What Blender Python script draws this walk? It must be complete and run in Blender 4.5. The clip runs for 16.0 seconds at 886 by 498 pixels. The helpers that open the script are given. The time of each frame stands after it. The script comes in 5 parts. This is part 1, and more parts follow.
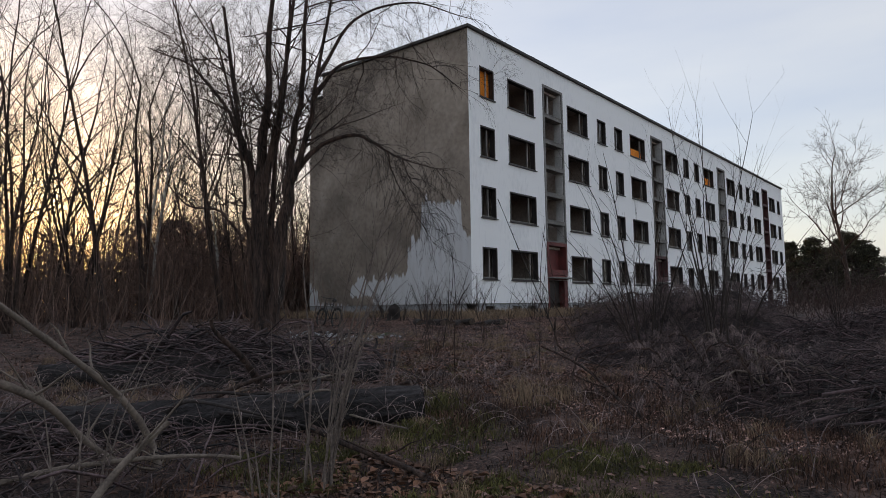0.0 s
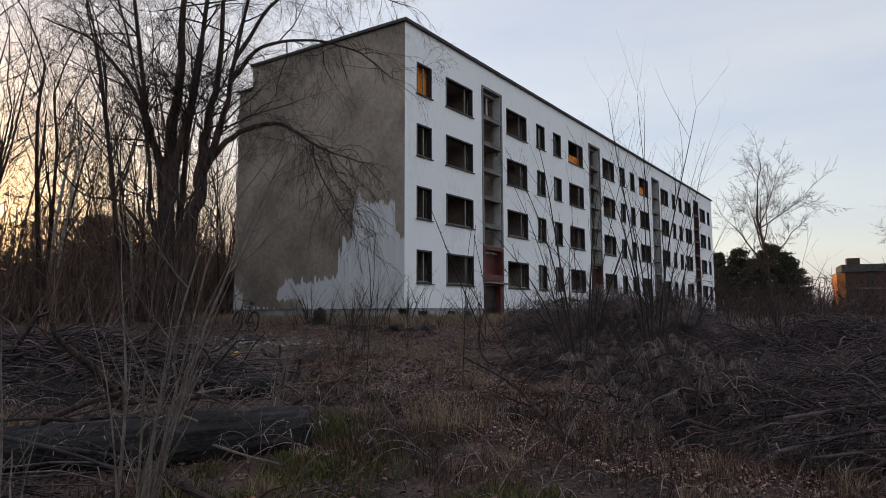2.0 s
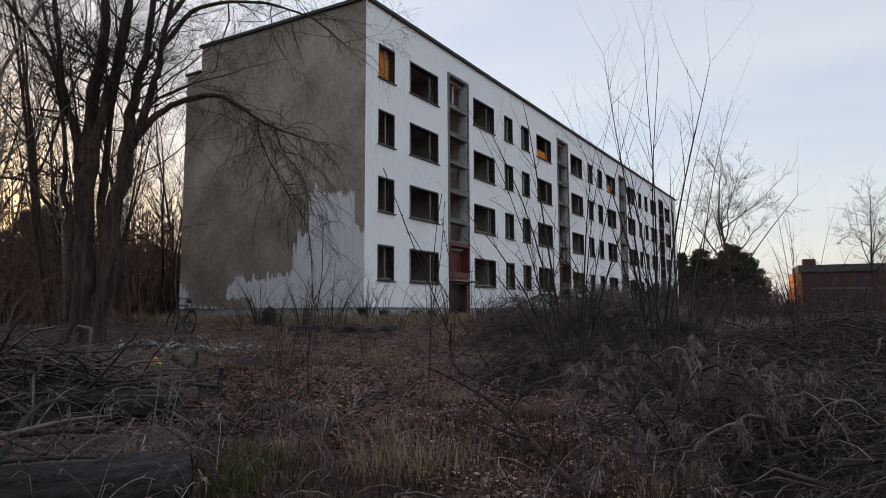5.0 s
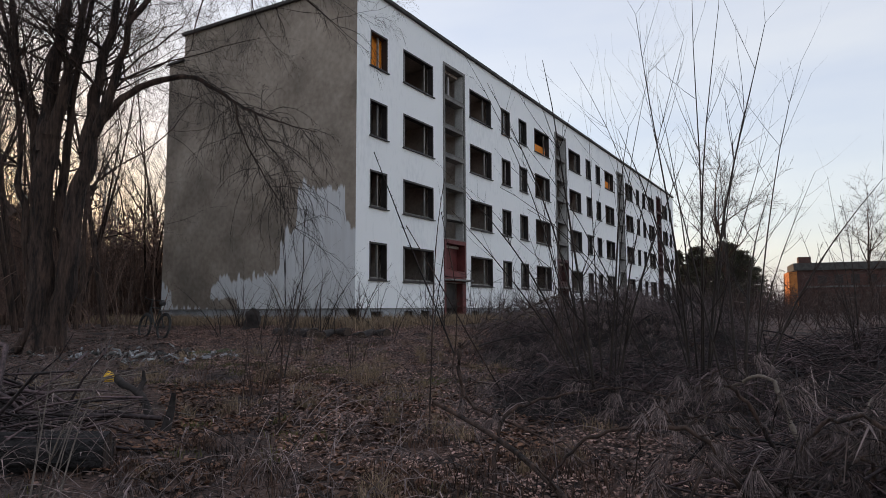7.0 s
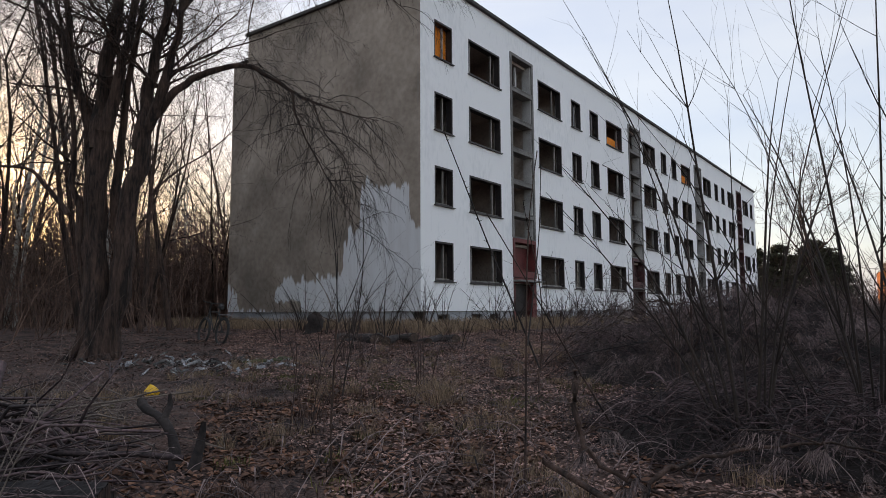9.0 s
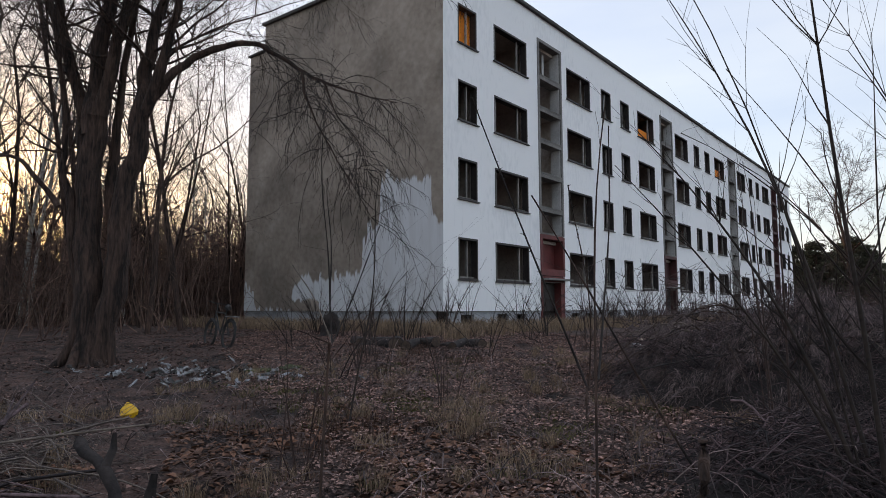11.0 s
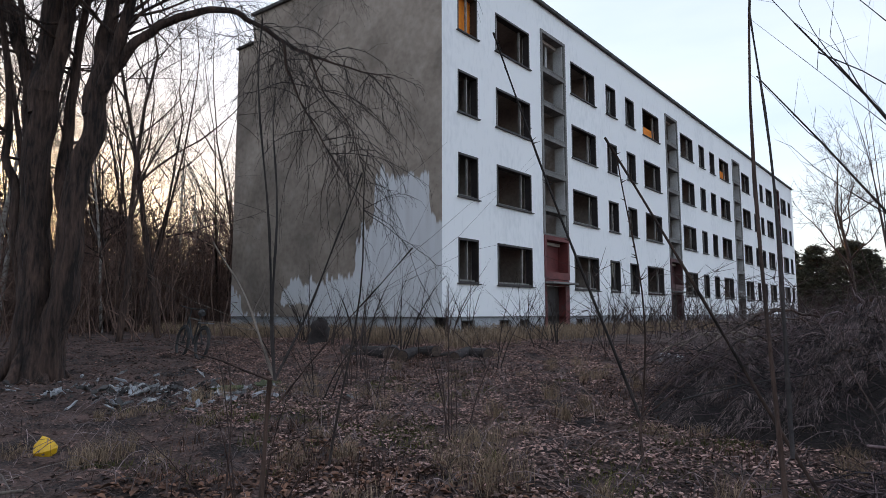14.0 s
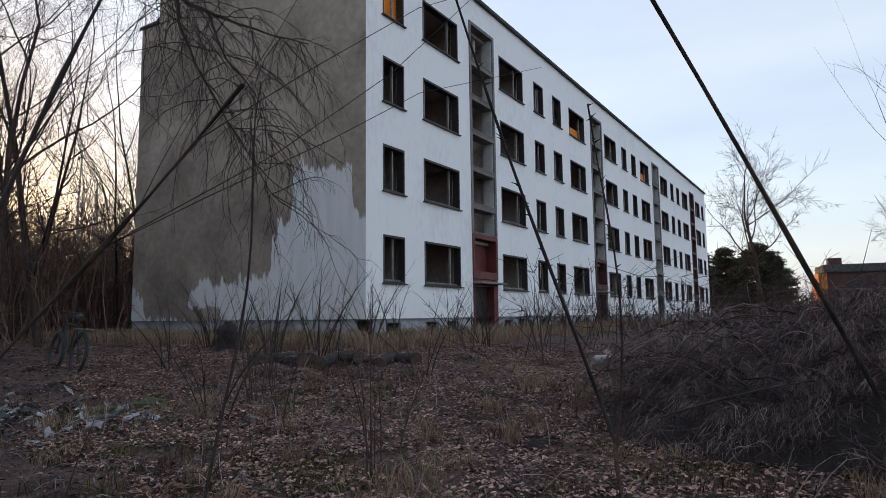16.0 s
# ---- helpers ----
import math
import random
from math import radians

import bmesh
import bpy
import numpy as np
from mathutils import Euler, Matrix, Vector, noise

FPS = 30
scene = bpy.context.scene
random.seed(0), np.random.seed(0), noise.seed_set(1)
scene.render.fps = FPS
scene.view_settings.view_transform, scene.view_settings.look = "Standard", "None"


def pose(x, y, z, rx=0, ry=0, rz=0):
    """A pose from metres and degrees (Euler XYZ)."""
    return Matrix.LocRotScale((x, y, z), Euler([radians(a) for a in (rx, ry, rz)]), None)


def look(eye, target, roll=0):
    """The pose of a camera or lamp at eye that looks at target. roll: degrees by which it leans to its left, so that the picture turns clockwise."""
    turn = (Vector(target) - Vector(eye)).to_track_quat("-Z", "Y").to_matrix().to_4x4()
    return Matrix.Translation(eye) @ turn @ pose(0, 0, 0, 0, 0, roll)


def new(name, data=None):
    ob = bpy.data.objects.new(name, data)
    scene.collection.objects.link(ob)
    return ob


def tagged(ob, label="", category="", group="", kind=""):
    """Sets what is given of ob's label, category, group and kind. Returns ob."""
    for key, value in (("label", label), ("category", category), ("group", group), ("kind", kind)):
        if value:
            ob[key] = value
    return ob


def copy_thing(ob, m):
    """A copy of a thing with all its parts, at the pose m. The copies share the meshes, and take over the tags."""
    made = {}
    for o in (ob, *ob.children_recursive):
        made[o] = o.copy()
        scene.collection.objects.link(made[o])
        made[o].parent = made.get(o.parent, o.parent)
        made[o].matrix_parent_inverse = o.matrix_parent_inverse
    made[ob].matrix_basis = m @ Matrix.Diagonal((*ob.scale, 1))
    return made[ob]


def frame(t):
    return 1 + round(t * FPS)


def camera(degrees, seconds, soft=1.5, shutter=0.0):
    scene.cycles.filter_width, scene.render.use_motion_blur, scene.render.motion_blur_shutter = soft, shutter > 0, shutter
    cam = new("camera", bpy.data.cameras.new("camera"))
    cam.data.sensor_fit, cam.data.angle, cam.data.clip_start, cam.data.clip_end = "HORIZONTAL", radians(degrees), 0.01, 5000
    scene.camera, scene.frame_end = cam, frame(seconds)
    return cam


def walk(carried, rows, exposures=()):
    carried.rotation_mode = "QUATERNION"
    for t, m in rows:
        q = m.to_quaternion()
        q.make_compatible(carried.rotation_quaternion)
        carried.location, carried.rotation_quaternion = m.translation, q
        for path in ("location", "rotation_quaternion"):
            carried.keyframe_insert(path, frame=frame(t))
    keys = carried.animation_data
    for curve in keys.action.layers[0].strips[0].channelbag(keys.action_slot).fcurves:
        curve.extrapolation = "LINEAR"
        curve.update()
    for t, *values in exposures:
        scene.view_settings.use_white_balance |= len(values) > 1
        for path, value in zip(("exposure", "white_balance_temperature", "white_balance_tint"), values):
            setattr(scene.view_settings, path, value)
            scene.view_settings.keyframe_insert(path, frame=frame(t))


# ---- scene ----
cam = camera(70.3, 16.0, soft=0.8)
EXPOSURES = [(0.0, 0.34, 6750, 13), (4.5, 0.40, 6750, 13), (9.0, 0.57, 6750, 13), (12.0, 0.70, 6380, 12), (13.5, 0.88, 6280, 12), (14.5, 0.76, 6260, 12), (16.0, 0.60, 6280, 11)]
PATH = [
    (0, (1.7, -0.087, 0.456), (0.393, 1.416, 0.639), -0.8),
    (0.5, (1.61, 0.199, 0.454), (0.344, 1.734, 0.653), -0.4),
    (1, (1.482, 0.45, 0.447), (0.262, 2.022, 0.647), 0.0),
    (1.5, (1.362, 0.708, 0.434), (0.191, 2.317, 0.631), -0.2),
    (2, (1.245, 0.986, 0.438), (0.087, 2.604, 0.636), -0.2),
    (2.5, (1.068, 1.204, 0.425), (-0.098, 2.817, 0.622), 0.2),
    (3, (0.903, 1.432, 0.409), (-0.271, 3.039, 0.601), -0.2),
    (3.5, (0.78, 1.712, 0.409), (-0.39, 3.322, 0.604), -0.1),
    (4, (0.615, 1.951, 0.395), (-0.525, 3.581, 0.598), -0.2),
    (4.5, (0.427, 2.19, 0.385), (-0.653, 3.861, 0.59), -0.2),
    (7, (-0.536, 3.487, 0.515), (-1.58, 5.182, 0.707), -0.3),
    (7.5, (-0.736, 3.74, 0.528), (-1.802, 5.42, 0.725), -0.1),
    (8, (-0.941, 3.989, 0.541), (-2.027, 5.657, 0.738), -0.4),
    (8.5, (-1.164, 4.228, 0.557), (-2.336, 5.837, 0.755), -0.1),
    (9, (-1.386, 4.458, 0.576), (-2.596, 6.038, 0.773), -0.3),
    (11.5, (-2.356, 5.634, 0.698), (-3.649, 7.147, 0.891), -0.1),
    (12, (-2.533, 5.857, 0.712), (-3.854, 7.345, 0.914), -0.2),
    (12.5, (-2.688, 6.025, 0.71), (-4.013, 7.509, 0.919), -0.1),
    (13, (-2.841, 6.14, 0.693), (-4.168, 7.621, 0.905), 0.1),
    (13.5, (-3.009, 6.279, 0.688), (-4.325, 7.771, 0.893), 0.3),
    (14, (-3.166, 6.439, 0.684), (-4.42, 7.983, 0.888), -0.1),
    (14.5, (-3.324, 6.664, 0.693), (-4.563, 8.222, 0.885), -0.5),
    (15, (-3.512, 6.876, 0.681), (-4.714, 8.462, 0.883), 0.0),
    (15.5, (-3.704, 7.098, 0.668), (-4.831, 8.737, 0.876), 0.2),
    (16, (-3.875, 7.348, 0.663), (-4.935, 9.031, 0.873), -0.7),
]
walk(cam, [(t, look(eye, target, roll)) for t, eye, target, roll in PATH],
     exposures=EXPOSURES)

# ---- world and sun ----
SUN_AZ, SUN_EL = -76.0, 4.0
world = bpy.data.worlds.new("world")
scene.world = world
world.use_nodes = True
wn, wl = world.node_tree.nodes, world.node_tree.links
wn.clear()
w_sky = wn.new("ShaderNodeTexSky")
w_sky.sky_type, w_sky.sun_disc = "NISHITA", False
w_sky.sun_elevation, w_sky.sun_rotation = radians(SUN_EL), radians(SUN_AZ)
w_sky.dust_density, w_sky.air_density, w_sky.ozone_density = 1.5, 1.0, 1.5
w_bg = wn.new("ShaderNodeBackground")
w_out = wn.new("ShaderNodeOutputWorld")
w_tc = wn.new("ShaderNodeTexCoord")
w_map = wn.new("ShaderNodeMapping")
w_map.inputs["Scale"].default_value = (1.2, 1.2, 5.0)
w_no = wn.new("ShaderNodeTexNoise")
w_no.inputs["Scale"].default_value, w_no.inputs["Detail"].default_value = 1.6, 6.0
w_ramp = wn.new("ShaderNodeValToRGB")
w_ramp.color_ramp.elements[0].position, w_ramp.color_ramp.elements[0].color = 0.35, (2.15, 2.34, 2.9, 1)
w_ramp.color_ramp.elements[1].position, w_ramp.color_ramp.elements[1].color = 0.70, (2.85, 2.92, 3.12, 1)
w_mix = wn.new("ShaderNodeMixRGB")
w_mix.blend_type = "ADD"
w_mix.inputs[0].default_value = 0.85
wl.new(w_tc.outputs["Generated"], w_map.inputs[0])
wl.new(w_map.outputs[0], w_no.inputs["Vector"])
wl.new(w_no.outputs["Fac"], w_ramp.inputs[0])
wl.new(w_ramp.outputs[0], w_mix.inputs[1])
wl.new(w_sky.outputs[0], w_mix.inputs[2])
wl.new(w_mix.outputs[0], w_bg.inputs[0])
wl.new(w_bg.outputs[0], w_out.inputs[0])
w_bg.inputs[1].default_value = 0.15

sun = new("sun", bpy.data.lights.new("sun", "SUN"))
sun.data.energy, sun.data.angle, sun.data.color = 2.2, radians(0.6), (1.0, 0.55, 0.22)
to_sun = Vector((math.sin(radians(SUN_AZ)) * math.cos(radians(SUN_EL)), math.cos(radians(SUN_AZ)) * math.cos(radians(SUN_EL)), math.sin(radians(SUN_EL))))
sun.rotation_euler = to_sun.to_track_quat("Z", "Y").to_euler()

# ---- materials ----


def material(name, dark, light, scale=4.0, fine=40.0, rough=0.85, bump=0.3, metal=0.0, stretch=(1, 1, 1), vary=0.0, island=0.0, low=0.35, high=0.65, relief=0.02):
    """A surface with colour varied at two scales and fine relief. vary: by piece; island: by loose part of a joined mesh."""
    m = bpy.data.materials.new(name)
    m.use_nodes = True
    n, l = m.node_tree.nodes, m.node_tree.links
    b = n["Principled BSDF"]
    b.inputs["Roughness"].default_value, b.inputs["Metallic"].default_value = rough, metal
    g = n.new("ShaderNodeNewGeometry")
    mp = n.new("ShaderNodeMapping")
    mp.inputs["Scale"].default_value = stretch
    l.new(g.outputs["Position"], mp.inputs[0])
    a = n.new("ShaderNodeTexNoise")
    a.inputs["Scale"].default_value, a.inputs["Detail"].default_value = scale, 5
    c = n.new("ShaderNodeTexNoise")
    c.inputs["Scale"].default_value, c.inputs["Detail"].default_value = fine, 4
    l.new(mp.outputs[0], a.inputs["Vector"])
    l.new(mp.outputs[0], c.inputs["Vector"])
    mixf = n.new("ShaderNodeMath")
    mixf.operation = "MULTIPLY_ADD"
    mixf.inputs[1].default_value, mixf.inputs[2].default_value = 0.45, 0.0
    l.new(c.outputs["Fac"], mixf.inputs[0])
    add = n.new("ShaderNodeMath")
    add.operation = "MULTIPLY_ADD"
    add.inputs[1].default_value = 0.55
    l.new(a.outputs["Fac"], add.inputs[0])
    l.new(mixf.outputs[0], add.inputs[2])
    ramp = n.new("ShaderNodeValToRGB")
    ramp.color_ramp.elements[0].position, ramp.color_ramp.elements[0].color = low, (*dark, 1)
    ramp.color_ramp.elements[1].position, ramp.color_ramp.elements[1].color = high, (*light, 1)
    l.new(add.outputs[0], ramp.inputs[0])
    colour = ramp.outputs[0]
    if vary or island:
        hsv = n.new("ShaderNodeHueSaturation")
        mr = n.new("ShaderNodeMapRange")
        amount = vary or island
        mr.inputs["To Min"].default_value, mr.inputs["To Max"].default_value = 1 - amount, 1 + amount
        if vary:
            l.new(n.new("ShaderNodeObjectInfo").outputs["Random"], mr.inputs[0])
        else:
            l.new(g.outputs["Random Per Island"], mr.inputs[0])
        l.new(mr.outputs[0], hsv.inputs["Value"])
        l.new(colour, hsv.inputs["Color"])
        colour = hsv.outputs[0]
    l.new(colour, b.inputs["Base Color"])
    if bump:
        bp = n.new("ShaderNodeBump")
        bp.inputs["Strength"].default_value, bp.inputs["Distance"].default_value = bump, relief
        l.new(add.outputs[0], bp.inputs["Height"])
        l.new(bp.outputs[0], b.inputs["Normal"])
    return m


SOIL = material("soil", (0.010, 0.0056, 0.0045), (0.125, 0.074, 0.058), 2.2, 38, 1.0, 1.0, relief=0.07, low=0.40, high=0.62)
BARK = material("bark", (0.011, 0.0062, 0.0046), (0.098, 0.058, 0.043), 7, 30, 0.95, 1.0, stretch=(1, 1, 0.16), relief=0.10, low=0.4, high=0.66)
BARK_DARK = material("dark_bark", (0.008, 0.006, 0.006), (0.040, 0.030, 0.026), 5, 28, 0.9, 1.0)
BARK_LOG = material("furrowed_log_bark", (0.003, 0.0025, 0.0025), (0.034, 0.028, 0.028), 9, 34, 0.9, 1.0, stretch=(1, 0.22, 1), relief=0.08)
BARK_PALE = material("pale_bark", (0.075, 0.058, 0.046), (0.21, 0.168, 0.135), 9, 60, 0.85, 0.4)
BARK_BIRCH = material("birch_bark", (0.10, 0.09, 0.08), (0.50, 0.47, 0.43), 3, 14, 0.8, 0.3, stretch=(1, 1, 2.5))
TWIG = material("twig", (0.012, 0.008, 0.0065), (0.046, 0.032, 0.025), 6, 40, 0.9, 0.0, island=0.35)
STEM = material("stem", (0.050, 0.038, 0.032), (0.22, 0.175, 0.148), 8, 60, 0.8, 0.2, island=0.45)
STEM_RED = material("reddish_stem", (0.022, 0.012, 0.010), (0.075, 0.042, 0.033), 8, 50, 0.75, 0.2, island=0.3)
BRUSH = material("brushwood", (0.003, 0.002, 0.002), (0.110, 0.072, 0.073), 5, 40, 0.85, 0.2, island=0.9)
NEEDLES = material("pine_needles", (0.020, 0.020, 0.012), (0.085, 0.082, 0.045), 0.8, 8, 0.8, 0.0, island=0.5)
UNDER = material("thicket_twigs", (0.055, 0.032, 0.025), (0.24, 0.150, 0.115), 3, 30, 0.9, 0.0, island=0.5)
STRAW = material("dead_grass", (0.11, 0.074, 0.047), (0.33, 0.235, 0.152), 1.2, 20, 0.9, 0.0, island=0.55)
RUSSET = material("russet_grass", (0.016, 0.0085, 0.006), (0.135, 0.072, 0.047), 1.2, 20, 0.9, 0.0, island=0.85)
GREEN = material("green_grass", (0.036, 0.033, 0.008), (0.120, 0.112, 0.028), 1.5, 20, 0.8, 0.0, island=0.6)
LITTER = material("fallen_leaves", (0.018, 0.0105, 0.0085), (0.20, 0.120, 0.094), 3, 30, 0.85, 0.0, island=0.9)
LEAF_RED = material("red_leaves", (0.055, 0.026, 0.016), (0.19, 0.092, 0.052), 3, 30, 0.8, 0.0, island=0.6)
LITTER_PALE = material("pale_fallen_leaves", (0.062, 0.037, 0.030), (0.43, 0.270, 0.222), 3, 30, 0.85, 0.0, island=0.75)
MOSS = material("moss", (0.022, 0.028, 0.008), (0.075, 0.095, 0.024), 6, 60, 0.95, 0.6)
WHITE = material("white_paint", (0.70, 0.71, 0.72), (0.88, 0.88, 0.88), 0.5, 7, 0.75, 0.12, low=0.22, high=0.5, stretch=(1, 1, 0.4))
PLINTH = material("plinth_render", (0.20, 0.205, 0.21), (0.44, 0.45, 0.47), 1.4, 18, 0.9, 0.3)
CONCRETE = material("concrete", (0.10, 0.095, 0.088), (0.25, 0.24, 0.225), 1.5, 20, 0.9, 0.3)
CONCRETE_PALE = material("pale_concrete", (0.34, 0.33, 0.32), (0.52, 0.51, 0.50), 1.5, 20, 0.9, 0.3)
FELT = material("roof_felt", (0.035, 0.033, 0.032), (0.09, 0.085, 0.08), 2, 20, 0.9, 0.3)
FRAME = material("dark_window_paint", (0.010, 0.008, 0.008), (0.036, 0.027, 0.025), 5, 40, 0.6, 0.2)
SASH = material("weathered_sash_paint", (0.12, 0.11, 0.10), (0.32, 0.30, 0.28), 5, 40, 0.7, 0.2, vary=0.3)
RED = material("red_paint", (0.065, 0.012, 0.012), (0.17, 0.035, 0.032), 2, 22, 0.65, 0.2)
RED_DARK = material("dark_red_paint", (0.030, 0.008, 0.009), (0.085, 0.022, 0.022), 2, 22, 0.65, 0.2)
INSIDE = material("interior_plaster", (0.30, 0.25, 0.22), (0.52, 0.45, 0.40), 0.5, 8, 0.9, 0.15)
ORANGE_GLOW = material("orange_window_glow", (0.72, 0.20, 0.01), (0.90, 0.29, 0.02), 0.7, 10, 0.8, 0.1)
# evening sun put into the end wall's orange; the dark copy for shaded walls
BRICK_SUNLIT = material("far_sunlit_brick", (0.34, 0.115, 0.03), (0.55, 0.22, 0.06), 1.2, 9, 0.9, 0.2)
BRICK_SHADED = material("far_shaded_brick", (0.045, 0.023, 0.019), (0.10, 0.048, 0.038), 1.2, 9, 0.9, 0.2)
DEBRIS = material("torn_sheeting", (0.035, 0.035, 0.035), (0.32, 0.32, 0.315), 14, 60, 0.6, 0.3, vary=0.6)
SACK = material("white_sack", (0.16, 0.16, 0.16), (0.48, 0.48, 0.47), 9, 40, 0.6, 0.4)
FOAM = material("cream_foam", (0.30, 0.23, 0.16), (0.55, 0.44, 0.32), 9, 40, 0.8, 0.3)
YELLOW = material("yellow_plastic", (0.62, 0.33, 0.005), (0.85, 0.52, 0.02), 6, 40, 0.4, 0.2)
BLACK = material("black_rubber", (0.010, 0.010, 0.010), (0.035, 0.033, 0.032), 8, 60, 0.7, 0.2)
STEEL = material("dull_steel", (0.10, 0.10, 0.11), (0.30, 0.30, 0.31), 8, 60, 0.45, 0.1, metal=0.8)
CUTWOOD = material("cut_wood", (0.030, 0.019, 0.013), (0.095, 0.064, 0.044), 8, 40, 0.85, 0.3)

GLASS = bpy.data.materials.new("window_glass")
GLASS.use_nodes = True
gb = GLASS.node_tree.nodes["Principled BSDF"]
gb.inputs["Base Color"].default_value = (0.85, 0.9, 0.9, 1)
gb.inputs["Roughness"].default_value, gb.inputs["Transmission Weight"].default_value = 0.05, 1.0


def gable_material():
    """Grey-brown render; white paint brushed over its foot up to an uneven stepped edge."""
    m = material("gable_render", (0.205, 0.165, 0.130), (0.41, 0.345, 0.285), 0.45, 5, 0.92, 0.25, low=0.3, high=0.7)
    n, l = m.node_tree.nodes, m.node_tree.links
    b = n["Principled BSDF"]
    base = b.inputs["Base Color"].links[0].from_socket
    g = n.new("ShaderNodeNewGeometry")
    sep = n.new("ShaderNodeSeparateXYZ")
    l.new(g.outputs["Position"], sep.inputs[0])
    # streaks: noise stretched along the height
    mp = n.new("ShaderNodeMapping")
    mp.inputs["Scale"].default_value = (3.0, 1.0, 0.45)
    no = n.new("ShaderNodeTexNoise")
    no.inputs["Scale"].default_value, no.inputs["Detail"].default_value = 1.3, 6
    l.new(g.outputs["Position"], mp.inputs[0])
    l.new(mp.outputs[0], no.inputs["Vector"])
    wob = n.new("ShaderNodeTexNoise")
    wob.inputs["Scale"].default_value, wob.inputs["Detail"].default_value = 2.2, 4
    l.new(g.outputs["Position"], wob.inputs["Vector"])
    # across = (x + 27 + wobble) / 12
    ax = n.new("ShaderNodeMath")
    ax.operation = "MULTIPLY_ADD"
    ax.inputs[1].default_value, ax.inputs[2].default_value = 1 / 12, 27 / 12 - 0.006
    l.new(sep.outputs["X"], ax.inputs[0])
    ax2 = n.new("ShaderNodeMath")
    ax2.operation = "MULTIPLY_ADD"
    ax2.inputs[1].default_value = 0.012
    l.new(wob.outputs["Fac"], ax2.inputs[0])
    l.new(ax.outputs[0], ax2.inputs[2])
    ramp = n.new("ShaderNodeValToRGB")
    r = ramp.color_ramp
    r.interpolation = "LINEAR"
    steps = [(-27.0, 1.85), (-26.75, 1.75), (-26.2, 1.35), (-25.95, 0.6), (-23.55, 0.6), (-23.48, 1.5), (-23.0, 1.85), (-22.55, 2.0), (-22.4, 2.3), (-22.2, 1.95), (-21.6, 1.9), (-20.1, 2.03), (-19.32, 2.05), (-19.27, 3.25), (-19.06, 3.34), (-19.03, 4.05), (-18.86, 4.05), (-18.82, 3.75), (-18.48, 3.75), (-18.42, 4.25), (-18.33, 5.3), (-18.12, 5.4), (-18.08, 5.7), (-17.9, 5.66), (-17.86, 5.35), (-16.3, 5.24), (-15.93, 5.25), (-15.88, 3.75), (-15.4, 3.67)]
    while len(r.elements) < len(steps):
        r.elements.new(0.5)
    for e, (x, h) in zip(r.elements, steps):
        e.position, e.color = (x + 27) / 12, (h / 8, h / 8, h / 8, 1)
    l.new(ax2.outputs[0], ramp.inputs[0])
    hh = n.new("ShaderNodeMath")
    hh.operation = "MULTIPLY_ADD"
    hh.inputs[1].default_value = 8.0
    l.new(ramp.outputs[0], hh.inputs[0])
    st = n.new("ShaderNodeMath")
    st.operation = "MULTIPLY_ADD"
    st.inputs[1].default_value, st.inputs[2].default_value = 0.5, -0.42
    l.new(no.outputs["Fac"], st.inputs[0])
    # strokes of a roller about a hand and a half wide, each ending at its own height
    snap = n.new("ShaderNodeMath")
    snap.operation = "SNAP"
    snap.inputs[1].default_value = 0.13
    jit = n.new("ShaderNodeMath")
    jit.operation = "MULTIPLY_ADD"
    jit.inputs[1].default_value = 0.10
    l.new(wob.outputs["Fac"], jit.inputs[0])
    l.new(sep.outputs["X"], jit.inputs[2])
    l.new(jit.outputs[0], snap.inputs[0])
    wn_ = n.new("ShaderNodeTexWhiteNoise")
    wn_.noise_dimensions = "1D"
    l.new(snap.outputs[0], wn_.inputs["W"])
    st2 = n.new("ShaderNodeMath")
    st2.operation = "MULTIPLY_ADD"
    st2.inputs[1].default_value = 0.34
    l.new(wn_.outputs["Value"], st2.inputs[0])
    l.new(st.outputs[0], st2.inputs[2])
    st = st2
    l.new(st.outputs[0], hh.inputs[2])
    sub = n.new("ShaderNodeMath")
    sub.operation = "SUBTRACT"
    l.new(hh.outputs[0], sub.inputs[0])
    l.new(sep.outputs["Z"], sub.inputs[1])
    mr = n.new("ShaderNodeMapRange")
    mr.inputs["From Min"].default_value, mr.inputs["From Max"].default_value = -0.03, 0.09
    l.new(sub.outputs[0], mr.inputs[0])
    # thin brushing near the edge lets the render show
    thin = n.new("ShaderNodeMapRange")
    thin.inputs["From Min"].default_value, thin.inputs["From Max"].default_value = 0.35, 0.6
    thin.inputs["To Min"].default_value, thin.inputs["To Max"].default_value = 0.84, 1.0
    l.new(no.outputs["Fac"], thin.inputs[0])
    fac = n.new("ShaderNodeMath")
    fac.operation = "MULTIPLY"
    l.new(mr.outputs[0], fac.inputs[0])
    l.new(thin.outputs[0], fac.inputs[1])
    # a strip left bare just over the ledge
    bare = n.new("ShaderNodeValToRGB")
    spans = [(-27.0, 0.0), (-23.8, 0.0), (-23.5, 1.0), (-22.6, 1.05), (-21.75, 0.9), (-21.3, 0.0)]
    while len(bare.color_ramp.elements) < len(spans):
        bare.color_ramp.elements.new(0.5)
    for e, (x, q) in zip(bare.color_ramp.elements, spans):
        e.position, e.color = (x + 27) / 12, (q / 2, q / 2, q / 2, 1)
    l.new(ax2.outputs[0], bare.inputs[0])
    over = n.new("ShaderNodeMath")
    over.operation = "MULTIPLY_ADD"
    over.inputs[1].default_value = -2.0
    l.new(bare.outputs[0], over.inputs[0])
    l.new(sep.outputs["Z"], over.inputs[2])
    wav = n.new("ShaderNodeMath")
    wav.operation = "MULTIPLY_ADD"
    wav.inputs[1].default_value = 0.6
